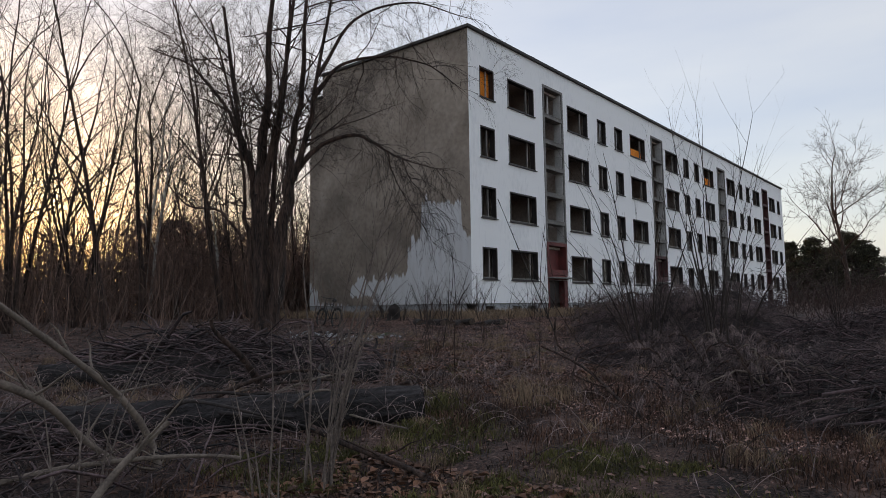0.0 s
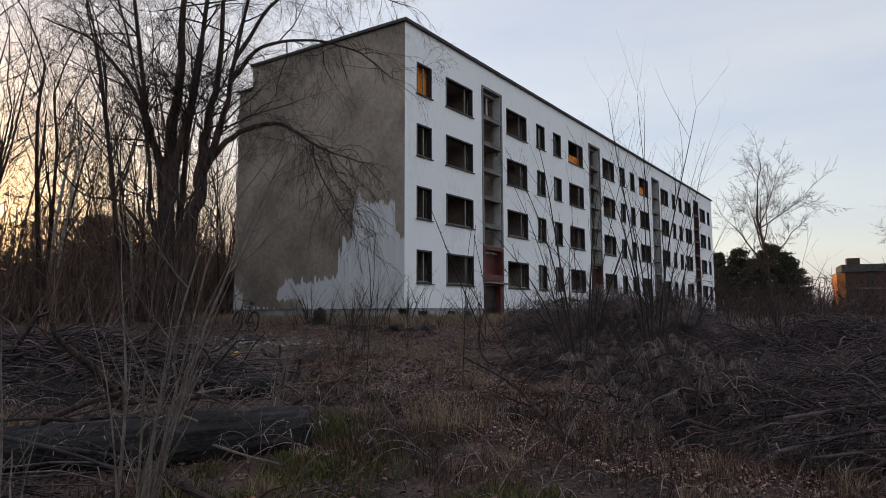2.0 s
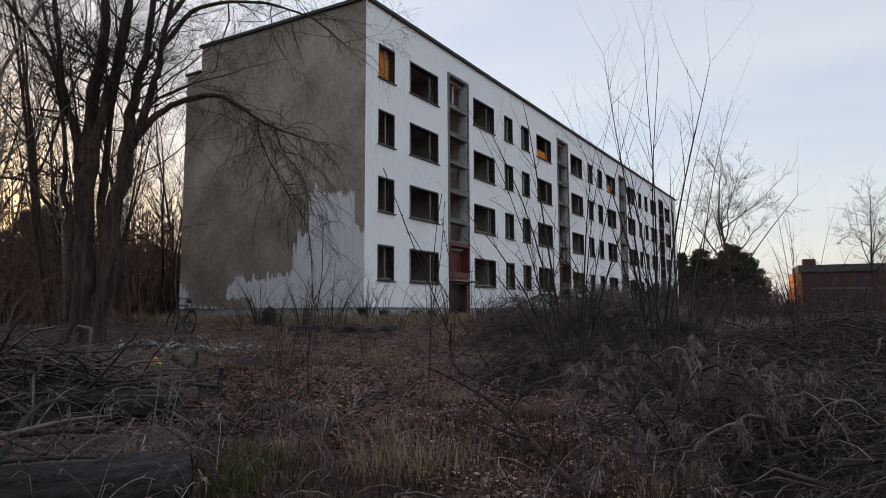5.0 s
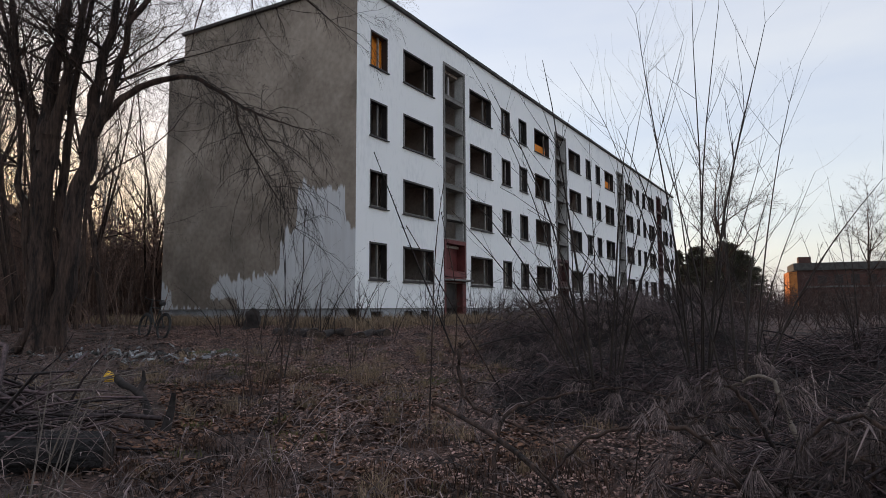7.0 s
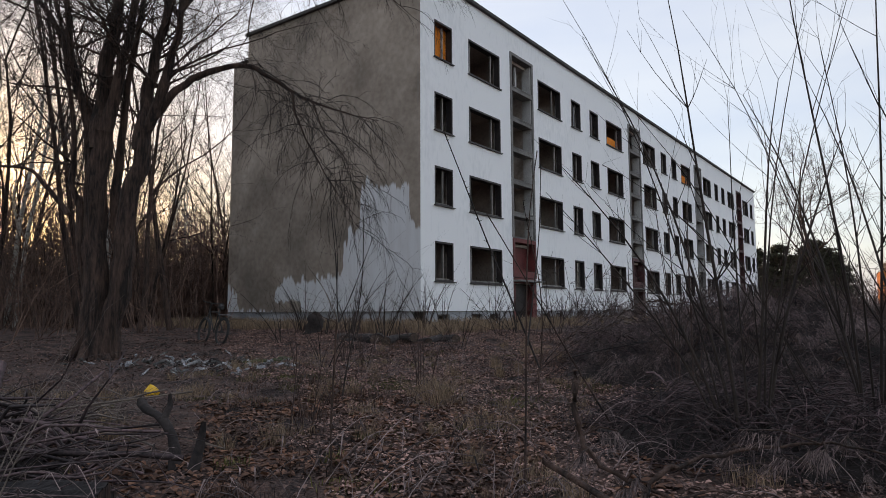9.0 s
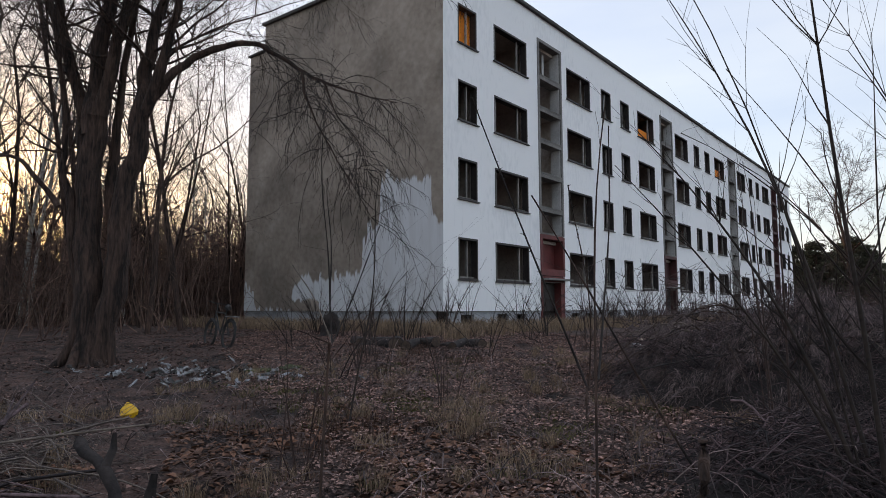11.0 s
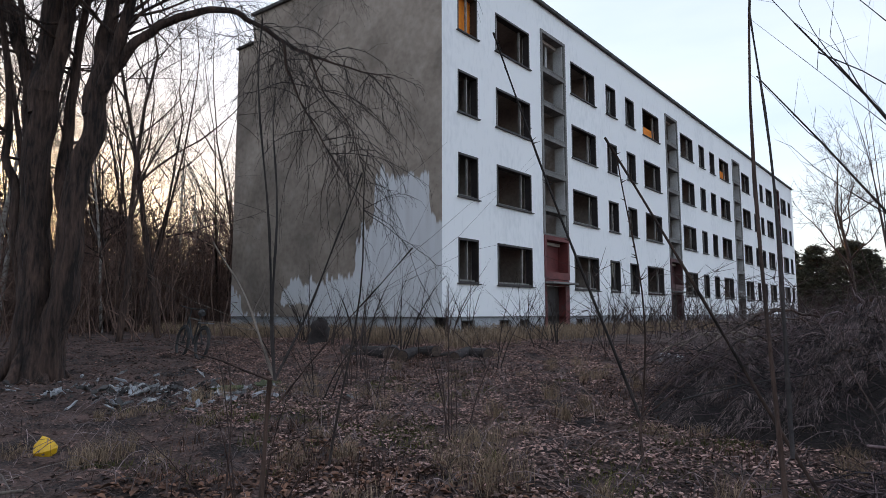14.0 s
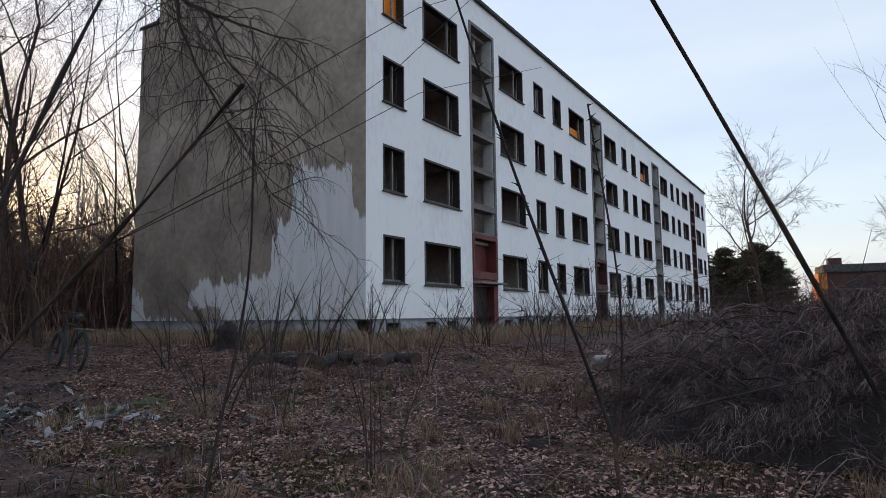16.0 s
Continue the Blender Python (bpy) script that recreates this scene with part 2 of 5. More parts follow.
    l.new(st2.outputs[0], wav.inputs[0])
    l.new(over.outputs[0], wav.inputs[2])
    kept = n.new("ShaderNodeMapRange")
    kept.inputs["From Min"].default_value, kept.inputs["From Max"].default_value = -0.04, 0.04
    l.new(wav.outputs[0], kept.inputs[0])
    fac2 = n.new("ShaderNodeMath")
    fac2.operation = "MULTIPLY"
    l.new(fac.outputs[0], fac2.inputs[0])
    l.new(kept.outputs[0], fac2.inputs[1])
    fac = fac2
    mix = n.new("ShaderNodeMixRGB")
    mix.inputs[2].default_value = (0.66, 0.67, 0.68, 1)
    l.new(fac.outputs[0], mix.inputs[0])
    # large pale and dark blotches of old repairs
    bl = n.new("ShaderNodeTexNoise")
    bl.inputs["Scale"].default_value, bl.inputs["Detail"].default_value, bl.inputs["Distortion"].default_value = 0.22, 3, 0.8
    l.new(g.outputs["Position"], bl.inputs["Vector"])
    blr = n.new("ShaderNodeMapRange")
    blr.inputs["From Min"].default_value, blr.inputs["From Max"].default_value = 0.35, 0.68
    blr.inputs["To Min"].default_value, blr.inputs["To Max"].default_value = 0.62, 1.30
    l.new(bl.outputs["Fac"], blr.inputs[0])
    hv = n.new("ShaderNodeHueSaturation")
    l.new(blr.outputs[0], hv.inputs["Value"])
    l.new(base, hv.inputs["Color"])
    l.new(hv.outputs[0], mix.inputs[1])
    l.new(mix.outputs[0], b.inputs["Base Color"])
    return m


GABLE = gable_material()

# ---- mesh helpers ----
R = random.Random(7)


class Buf:
    """Vertices and faces of one mesh in the making."""

    def __init__(self):
        self.v, self.f = [], []

    def quad(self, a, b, c, d):
        i = len(self.v)
        self.v += [a, b, c, d]
        self.f.append((i, i + 1, i + 2, i + 3))

    def tri(self, a, b, c):
        i = len(self.v)
        self.v += [a, b, c]
        self.f.append((i, i + 1, i + 2))

    def box(self, x0, x1, y0, y1, z0, z1):
        i = len(self.v)
        self.v += [(x, y, z) for x in (x0, x1) for y in (y0, y1) for z in (z0, z1)]
        for q in ((0, 1, 3, 2), (4, 6, 7, 5), (0, 4, 5, 1), (2, 3, 7, 6), (0, 2, 6, 4), (1, 5, 7, 3)):
            self.f.append(tuple(i + k for k in q))

    def tube(self, pts, radii, sides=5, caps=True):
        """A tapered limb along pts."""
        i = len(self.v)
        n = len(pts)
        p0, p1 = pts[0], pts[-1]
        ax = Vector(p1) - Vector(p0)
        if ax.length < 1e-6:
            return
        ax.normalize()
        ref = Vector((0, 0, 1)) if abs(ax.z) < 0.8 else Vector((1, 0, 0))
        for k in range(n):
            d = Vector(pts[min(k + 1, n - 1)]) - Vector(pts[max(k - 1, 0)])
            u = d.cross(ref)
            if u.length < 1e-6:
                u = Vector((1, 0, 0))
            u.normalize()
            w = u.cross(d).normalized()
            r = radii[k]
            px, py, pz = pts[k]
            for s in range(sides):
                a = 2 * math.pi * s / sides
                ca, sa = math.cos(a) * r, math.sin(a) * r
                self.v.append((px + u.x * ca + w.x * sa, py + u.y * ca + w.y * sa, pz + u.z * ca + w.z * sa))
        for k in range(n - 1):
            for s in range(sides):
                t = (s + 1) % sides
                self.f.append((i + k * sides + s, i + k * sides + t, i + (k + 1) * sides + t, i + (k + 1) * sides + s))
        if caps and sides > 3:
            self.f.append(tuple(i + s for s in range(sides)))
            self.f.append(tuple(i + (n - 1) * sides + s for s in reversed(range(sides))))

    def data(self, name, mat, smooth=True):
        me = bpy.data.meshes.new(name)
        me.from_pydata(self.v, [], self.f)
        me.materials.append(mat)
        if smooth:
            me.polygons.foreach_set("use_smooth", [True] * len(self.f))
        me.update()
        return me


def thing(name, label, category, group="", kind="", at=None):
    ob = new(name)
    ob.empty_display_size = 0.2
    if at is not None:
        ob.matrix_basis = at
    return tagged(ob, label, category, group, kind)


def part(name, buf, mat, parent, label="", smooth=False):
    ob = new(name, buf.data(name, mat, smooth) if isinstance(buf, Buf) else buf)
    ob.parent = parent
    if label:
        ob["label"] = label
    return ob


def solid(name, buf, mat, label, category, group="", kind="", smooth=True):
    return tagged(new(name, buf.data(name, mat, smooth)), label, category, group, kind)


def ground_z(x, y):
    s = (x - 1.7) * -0.6 + y * 0.8
    z = -0.9 + 0.0375 * min(max(s, -8), 24)
    near = math.hypot(x + 4, y - 9)
    b = 0.09 if near < 40 else 0.05
    z += b * noise.noise((x * 0.35, y * 0.35, 3.0)) + 0.035 * noise.noise((x * 1.3, y * 1.3, 7.0))
    if near < 25:
        z += 0.032 * noise.noise((x * 3.1, y * 3.1, 1.0)) + 0.02 * noise.noise((x * 6.5, y * 6.5, 4.0))
    return z


def rough_line(a, b, n, wob, rnd, sag=0.0):
    """Points from a to b with a natural wander."""
    a, b = Vector(a), Vector(b)
    ln = (b - a).length
    out = []
    off = Vector((0, 0, 0))
    for k in range(n + 1):
        t = k / n
        p = a.lerp(b, t)
        if 0 < k:
            off = off + Vector((rnd.uniform(-1, 1), rnd.uniform(-1, 1), rnd.uniform(-1, 1))) * wob * ln / n
        p = p + off * (1 if k < n else 0.6)
        p.z += sag * 4 * t * (1 - t)
        out.append(tuple(p))
    return out


# ---- ground ----
def spaced(lo, hi, step, far):
    inner = list(np.arange(lo, hi + step / 2, step))
    d, p = step, 0.0
    outer = []
    while p < far:
        d *= 1.22
        p += d
        outer.append(p)
    return [lo - o for o in reversed(outer)] + inner + [hi + o for o in outer]


gx, gy = spaced(-18, 6, 0.11, 900), spaced(-3, 22, 0.11, 900)
gb_ = Buf()
gb_.v = [(x, y, ground_z(x, y)) for y in gy for x in gx]
nx = len(gx)
gb_.f = [(j * nx + i, j * nx + i + 1, (j + 1) * nx + i + 1, (j + 1) * nx + i) for j in range(len(gy) - 1) for i in range(nx - 1)]
solid("ground", gb_, SOIL, "dark bare soil littered with dead grass and leaves", "ground", kind="structure")

# ---- apartment building ----
XF, XB, Y0, Y1 = -15.4, -26.9, 21.46, 77.5
ROOF, STOREY, SECTION = 13.05, 2.8, 13.9
WH, WB = 1.42, 1.68
SMALL, LARGE = 1.08, 2.3
bays = [27.74 + SECTION * k for k in range(4)]
BAYW = 1.9
columns = [(22.30, SMALL), (24.52, LARGE)]
for k in range(3):
    o = SECTION * k
    columns += [(30.22 + o, LARGE), (33.75 + o, SMALL), (36.02 + o, SMALL), (38.26 + o, LARGE)]
columns += [(72.0, LARGE), (75.32, SMALL)]
openings = [(y, y + w, WB + STOREY * s, WB + WH + STOREY * s) for y, w in columns for s in range(4)]
for k, y in enumerate(bays):
    openings.append((y, y + BAYW, 2.0, 12.0))
    openings.append((y, y + BAYW, 0.0, 1.75))
cellar = [(y + dy, y + dy + 0.75, 0.14, 0.46) for y, w in columns for dy in ((0.15,) if w == SMALL else (0.1, 1.4))]


def pierced(place, u0, u1, v0, v1, holes, thick):
    """A wall sheet with thickness from u0 to u1 and v0 to v1, with openings through it. place(u, v, depth) gives a point."""
    b = Buf()
    us = sorted({u0, u1, *(h[0] for h in holes), *(h[1] for h in holes)})
    vs = sorted({v0, v1, *(h[2] for h in holes), *(h[3] for h in holes)})
    for a, c in zip(us, us[1:]):
        cols = [h for h in holes if h[0] < (a + c) / 2 < h[1]]
        for d, e in zip(vs, vs[1:]):
            if any(h[2] < (d + e) / 2 < h[3] for h in cols):
                continue
            for dep in (0, thick):
                b.quad(place(a, d, dep), place(c, d, dep), place(c, e, dep), place(a, e, dep))
    for a, c, d, e in [*holes, (u0, u1, v0, v1)]:
        for (p, q), (r, s) in (((a, d), (c, d)), ((c, d), (c, e)), ((c, e), (a, e)), ((a, e), (a, d))):
            b.quad(place(p, q, 0), place(r, s, 0), place(r, s, thick), place(p, q, thick))
    return b


block = thing("apartment_building", "derelict four-storey white panel apartment block with empty windows", "building")
PZ = 0.573
upper = [(a, b, max(c, PZ), d) for a, b, c, d in openings]
part("facade_wall", pierced(lambda u, v, d: (XF - d, u, v), Y0, Y1, PZ, ROOF, upper, 0.3), WHITE, block, "white-painted facade with rows of openings")
foot = [(a, b, c, PZ - 0.001) for a, b, c, d in openings if c == 0.0]
part("plinth", pierced(lambda u, v, d: (XF - 0.03 - d, u, v), Y0 + 0.03, Y1, -0.4, PZ, [(a, b, -0.1, PZ - 0.001) for a, b, c, d in foot] + cellar, 0.3), PLINTH, block, "grey rendered plinth with cellar openings")
b = Buf()
b.box(XF - 0.02, XF + 0.025, Y0 - 0.02, bays[0] - 0.02, PZ - 0.015, PZ + 0.012)
for k in range(4):
    b.box(XF - 0.02, XF + 0.025, bays[k] + BAYW + 0.02, (bays[k + 1] - 0.02) if k < 3 else Y1, PZ - 0.015, PZ + 0.012)
part("plinth_ledge", b, CONCRETE, block)
# gable with its lower rear step; mono-pitched roof line
b = Buf()
XS = -25.8
prof = [(XF - 0.3, PZ), (XF - 0.3, ROOF), (XS, ROOF + 0.36), (XS, 12.15), (XB, 12.2), (XB, PZ)]
i = len(b.v)
b.v += [(x, Y0, z) for x, z in prof] + [(x, Y0 + 0.3, z) for x, z in prof]
b.f.append(tuple(range(6)))
b.f.append(tuple(range(11, 5, -1)))
for k in range(6):
    b.f.append((k, (k + 1) % 6, 6 + (k + 1) % 6, 6 + k))
b.box(XF - 0.3, XF - 0.002, Y0 - 0.002, Y0 + 0.001, PZ, ROOF)
part("gable_wall", b, GABLE, block, "grey-brown weathered gable with unfinished white paint")
b = Buf()
b.box(XB, XF - 0.03, Y0 + 0.03, Y0 + 0.3, -0.4, PZ)
part("gable_plinth", b, PLINTH, block)
b = Buf()
b.box(XB, XF + 0.02, Y0 - 0.025, Y0 + 0.02, PZ - 0.015, PZ + 0.012)
part("gable_ledge", b, CONCRETE, block)
b = Buf()
b.box(XB, XF - 0.3, Y1 - 0.3, Y1, -0.4, ROOF)
part("far_gable_wall", b, GABLE, block)
rear = [(y, y + w, WB + STOREY * s, WB + WH + STOREY * s) for y, w in columns for s in range(4)]
part("rear_wall", pierced(lambda u, v, d: (XB + d, u, v), Y0 + 0.3, Y1 - 0.3, -0.4, 12.2, rear, 0.3), GABLE, block)
# roof slab and dark edge
b = Buf()
i = len(b.v)
for y in (Y0 - 0.12, Y1 + 0.12):
    for x, z in ((XF + 0.14, ROOF), (XF + 0.14, ROOF + 0.13), (XS - 0.1, ROOF + 0.5), (XS - 0.1, ROOF + 0.37)):
        b.v.append((x, y, z))
b.f += [(0, 1, 2, 3), (7, 6, 5, 4), (0, 4, 5, 1), (1, 5, 6, 2), (2, 6, 7, 3), (3, 7, 4, 0)]
part("roof", b, FELT, block, "dark felt roof edge")
b = Buf()
b.box(XB - 0.06, XS + 0.02, Y0 - 0.1, Y1 + 0.1, 12.2, 12.29)
part("rear_roof", b, FELT, block)
# storeys, cross walls, spine wall
slab = Buf()
slab.box(XB + 0.3, XF - 0.3, Y0 + 0.3, Y1 - 0.3, -0.12, 0.0)
slab_me = slab.data("floor_slab", INSIDE, False)
for s in range(5):
    o = part("floor_slab", slab_me, None, block)
    o.location = (0, 0, 0.72 + STOREY * s)
cross = Buf()
cross.box(XB + 0.3, XF - 0.3, -0.08, 0.08, 0.0, 12.0)
cross_me = cross.data("cross_wall", INSIDE, False)
walls_y = [23.9, 27.5]
for k in range(4):
    walls_y += [27.62 + SECTION * k, 29.78 + SECTION * k]
    if k < 3:
        walls_y += [33.1 + SECTION * k, 35.4 + SECTION * k, 37.7 + SECTION * k]
walls_y += [74.8]
for y in walls_y[2:] + walls_y[:1]:
    o = part("cross_wall", cross_me, None, block)
    o.location = (0, y, 0)
doors = [(y + w / 2 - 0.45, y + w / 2 + 0.45, 0.72 + STOREY * s, 2.75 + STOREY * s) for y, w in columns for s in range(4)]
part("spine_wall", pierced(lambda u, v, d: (-19.4 - d, u, v), Y0 + 0.3, Y1 - 0.3, 0.0, 12.0, doors, 0.16), INSIDE, block)
# panels added inside three top-floor windows, their orange standing in for sunset glow
for y0, y1, z0, z1 in ((22.2, 23.5, 9.9, 11.6), (38.2, 40.6, 9.9, 10.75), (38.2 + SECTION, 40.6 + SECTION, 9.9, 10.85)):
    b = Buf()
    b.box(XF - 0.35, XF - 0.31, y0, y1, z0, z1)
    part("glow_panel", b, ORANGE_GLOW, block, "orange panel added inside the window as sunset glow")


def window_parts(width, mullions, tag):
    """Meshes of one window, its lower corner at the origin, along +y, facing +x."""
    f = Buf()
    for a, c, d, e in ((-0.02, width + 0.02, WH - 0.05, WH + 0.02), (-0.02, width + 0.02, -0.02, 0.04), (-0.02, 0.04, 0.04, WH - 0.05), (width - 0.04, width + 0.02, 0.04, WH - 0.05)):
        f.box(-0.26, 0.006, a, c, d, e)
    s = Buf()
    s.box(-0.05, 0.085, -0.08, width + 0.08, -0.055, -0.022)
    ms = []
    for at in mullions:
        m = Buf()
        m.box(-0.22, -0.15, width * at - 0.028, width * at + 0.028, 0.05, WH - 0.04)
        ms.append(m.data("mullion", SASH, False))
    rail = Buf()
    rail.box(-0.2, -0.13, 0.05, width - 0.05, 0.052, 0.1)
    return f.data("window", FRAME, False), s.data("sill", FRAME, False), ms, rail.data("bottom_rail", SASH, False)


kinds = {
    "a": window_parts(SMALL, (0.62,), "a"),
    "b": window_parts(LARGE, (0.12, 0.80), "b"),
    "c": window_parts(LARGE, (0.74,), "c"),
    "d": window_parts(SMALL, (0.5,), "d"),
    "e": window_parts(SMALL, (0.34, 0.7), "e"),
}
pane = Buf()
pane.quad((-0.165, 0.55, 0.1), (-0.165, 1.02, 0.1), (-0.165, 1.02, WH - 0.05), (-0.165, 0.55, WH - 0.05))
pane_me = pane.data("pane", GLASS, False)
pick = random.Random(3)
for n, (y, w) in enumerate(columns):
    for s in range(4):
        kind = ("a" if n == 0 else ("d", "e")[n % 2]) if w == SMALL else ("b" if n == 1 else pick.choice("ccb"))
        fr, si, mus, rl = kinds[kind]
        o = part("window", fr, None, block, "empty window opening in a dark wooden frame")
        o.location = (XF, y, WB + STOREY * s)
        part("sill", si, None, o)
        for m in mus:
            part("mullion", m, None, o)
        part("bottom_rail", rl, None, o)
        if w == SMALL and n > 2 and pick.random() < 0.45:
            part("pane", pane_me, None, o).visible_shadow = False


def stair_bay(y, k):
    """Recessed strip of stair openings above an entrance."""
    red = (RED, RED_DARK, CONCRETE, RED_DARK)[k]
    frame_b = Buf()
    for a, c in ((y - 0.06, y + 0.07), (y + BAYW - 0.07, y + BAYW + 0.06)):
        frame_b.box(XF - 0.42, XF + 0.04, a, c, 3.74 if k < 3 else 2.0, 12.06)
    frame_b.box(XF - 0.42, XF + 0.04, y + 0.07, y + BAYW - 0.07, 11.93, 12.06)
    bay = part("stair_bay", frame_b, (CONCRETE, CONCRETE, CONCRETE, RED_DARK)[k], block, "recessed concrete stair window strip")
    cheek = Buf()
    cheek.box(XF - 0.46, XF - 0.03, y + BAYW - 0.115, y + BAYW - 0.072, 3.75, 11.92)
    part("cheek", cheek, (CONCRETE_PALE, CONCRETE_PALE, CONCRETE_PALE, RED_DARK)[k], bay)
    for z in (10.48, 9.09, 7.72, 6.28, 4.84, 3.74):
        bb = Buf()
        bb.box(XF - 0.45, XF + 0.03, y + 0.07, y + BAYW - 0.07, z - 0.16, z)
        bb.box(XF - 0.1, XF + 0.05, y + 0.06, y + BAYW - 0.06, z, z + 0.05)
        part("transom", bb, (CONCRETE, CONCRETE, CONCRETE, RED_DARK)[k], bay)
    back = Buf()
    back.box(XF - 0.5, XF - 0.44, y + 0.07, y + BAYW - 0.12, 10.5, 10.75)
    back.box(XF - 0.5, XF - 0.44, y + 0.07, y + 0.5, 10.75, 11.9)
    back.box(XF - 0.5, XF - 0.44, y + 1.1, y + 1.25, 10.75, 11.9)
    part("window_panel", back, CONCRETE_PALE, bay)
    lower = Buf()
    for a, c in ((y - 0.04, y + 0.1), (y + BAYW - 0.1, y + BAYW + 0.04)):
        lower.box(XF - 0.4, XF + 0.05, a, c, 2.02, 3.72)
    lower.box(XF - 0.4, XF + 0.05, y + 0.1, y + BAYW - 0.1, 3.55, 3.72)
    lower.box(XF - 0.4, XF + 0.05, y + 0.1, y + BAYW - 0.1, 2.02, 2.3)
    lower.box(XF - 0.46, XF - 0.4, y + 0.1, y + BAYW - 0.1, 2.3, 3.55)
    part("entrance_light", lower, red, bay, "red-painted panel over the entrance")
    lint = Buf()
    lint.box(XF - 0.3, XF + 0.03, y - 0.02, y + BAYW + 0.02, 1.76, 2.0)
    part("lintel", lint, red, bay)
    can = Buf()
    can.box(XF + 0.03, XF + 0.4, y - 0.05, y + BAYW + 0.12, 1.83, 1.9)
    part("canopy", can, CONCRETE, bay)
    for a, c in ((y + BAYW - 0.32, y + BAYW + 0.02), (y - 0.02, y + 0.1)):
        jam = Buf()
        jam.box(XF - 0.35, XF + 0.03, a, c, -0.1, 1.75)
        part("door_jamb", jam, red, bay)
    dr = Buf()
    dr.box(XF - 0.33, XF - 0.28, y + 0.62, y + BAYW - 0.34, -0.1, 1.74)
    part("door", dr, FRAME, bay, "dark wooden entrance door standing ajar")
    st = Buf()
    st.box(XF - 0.1, XF + 0.5, y - 0.1, y + BAYW + 0.1, -0.3, 0.03)
    part("doorstep", st, CONCRETE, bay)


for k, y in enumerate(bays):
    stair_bay(y, k)
for a, c, d, e in cellar:
    b = Buf()
    b.box(XF - 0.2, XF - 0.14, a, a + 0.06, d, e)
    b.box(XF - 0.2, XF - 0.14, c - 0.06, c, d, e)
    b.box(XF - 0.2, XF - 0.14, a + 0.06, c - 0.06, e - 0.05, e)
    part("cellar_window", b, FRAME, block)


# ---- trees ----
def bend_line(a, c, b, n, wob, rnd):
    """A smooth bowed line from a by way of c to b."""
    a, c, b = Vector(a), Vector(c), Vector(b)
    ln = (b - a).length
    p1, p2 = rnd.uniform(0, 6.28), rnd.uniform(0, 6.28)
    out = []
    for k in range(n + 1):
        t = k / n
        p = a * (1 - t) ** 2 + c * 2 * t * (1 - t) + b * t * t
        w = wob * ln * t
        out.append((p.x + w * math.sin(5 * t + p1), p.y + w * math.sin(6.5 * t + p2), p.z))
    return out


def limb(buf, twigs, start, way, length, r, depth, rnd, p):
    """One limb with its side limbs; the finest go into twigs."""
    n = 5 if depth > 1 else 4
    pts, radii = [tuple(start)], [r]
    d = Vector(way).normalized()
    pos = Vector(start)
    tip = r * p["taper"]
    dirs = [d.copy()]
    for k in range(n):
        d = d + Vector((rnd.uniform(-1, 1), rnd.uniform(-1, 1), rnd.uniform(-1, 1))) * p["wander"] * (0.45 if depth == 4 else 1.0) + Vector((0, 0, p["rise"] if depth > 1 else p["droop"]))
        d.normalize()
        pos = pos + d * (length / n)
        pts.append(tuple(pos))
        radii.append(r + (tip - r) * (k + 1) / n)
        dirs.append(d.copy())
    (twigs if depth <= 1 else buf).tube(pts, radii, 3 if depth <= 1 else (5 if depth == 2 else 8), caps=False)
    if depth <= 0:
        return
    for k in range(p["kids"][depth]):
        t = rnd.uniform(p["bare"][depth], 1.0) if k else 1.0
        seg = min(int(t * n), n - 1)
        f = t * n - seg
        at = Vector(pts[seg]).lerp(Vector(pts[seg + 1]), min(f, 1.0))
        base = dirs[seg]
        side = base.cross(Vector((rnd.uniform(-1, 1), rnd.uniform(-1, 1), rnd.uniform(-1, 1))))
        if side.length < 1e-4:
            continue
        side.normalize()
        ang = radians(rnd.uniform(*p["angle"])) if k else radians(rnd.uniform(4, 20))
        w = base * math.cos(ang) + side * math.sin(ang)
        rr = radii[seg] + (radii[seg + 1] - radii[seg]) * min(f, 1.0)
        if not k:
            limb(buf, twigs, at, w, length * 0.55, max(rr * 0.95, p["least"]), depth - 1, rnd, p)
            continue
        limb(buf, twigs, at, w, length * rnd.uniform(*p["short"]), max(rr * rnd.uniform(0.4, 0.62), p["least"]), depth - 1, rnd, p)


BARE = dict(taper=0.38, wander=0.20, rise=0.05, droop=0.02, kids=(0, 4, 5, 6, 7), bare=(0, 0.2, 0.25, 0.3, 0.3), angle=(22, 58), short=(0.38, 0.66), least=0.003)
SLIM = dict(BARE, wander=0.20, rise=0.05, droop=-0.03, angle=(26, 62), short=(0.26, 0.48), kids=(0, 5, 5, 5, 9), bare=(0, 0.15, 0.15, 0.2, 0.34))
WEEP = dict(BARE, droop=-0.16, rise=0.03, wander=0.26, kids=(0, 6, 6, 5, 6), least=0.002)


def bare_tree(name, label, seed, height, radius, p, bark, stems=1, lean=0.12, group=""):
    rnd = random.Random(seed)
    tree = thing(name, label, "tree", group)
    tr, cr = Buf(), Buf()
    for k in range(stems):
        w = Vector((rnd.uniform(-lean, lean), rnd.uniform(-lean, lean), 1))
        limb(tr, cr, (rnd.uniform(-0.1, 0.1) * (stems > 1), rnd.uniform(-0.1, 0.1) * (stems > 1), -0.25), w, height * rnd.uniform(0.62, 0.75), radius / stems**0.4, 4, rnd, p)
    part("trunk", tr, bark, tree, smooth=True)
    part("crown", cr, TWIG, tree, smooth=True)
    return tree


def stand(tree, x, y, turn, size=1.0):
    tree.matrix_basis = pose(x, y, ground_z(x, y) - 0.02, 0, 0, turn) @ Matrix.Scale(size, 4)
    return tree


def another(tree, x, y, turn, size=1.0):
    c = copy_thing(tree, Matrix())
    return stand(c, x, y, turn, size)


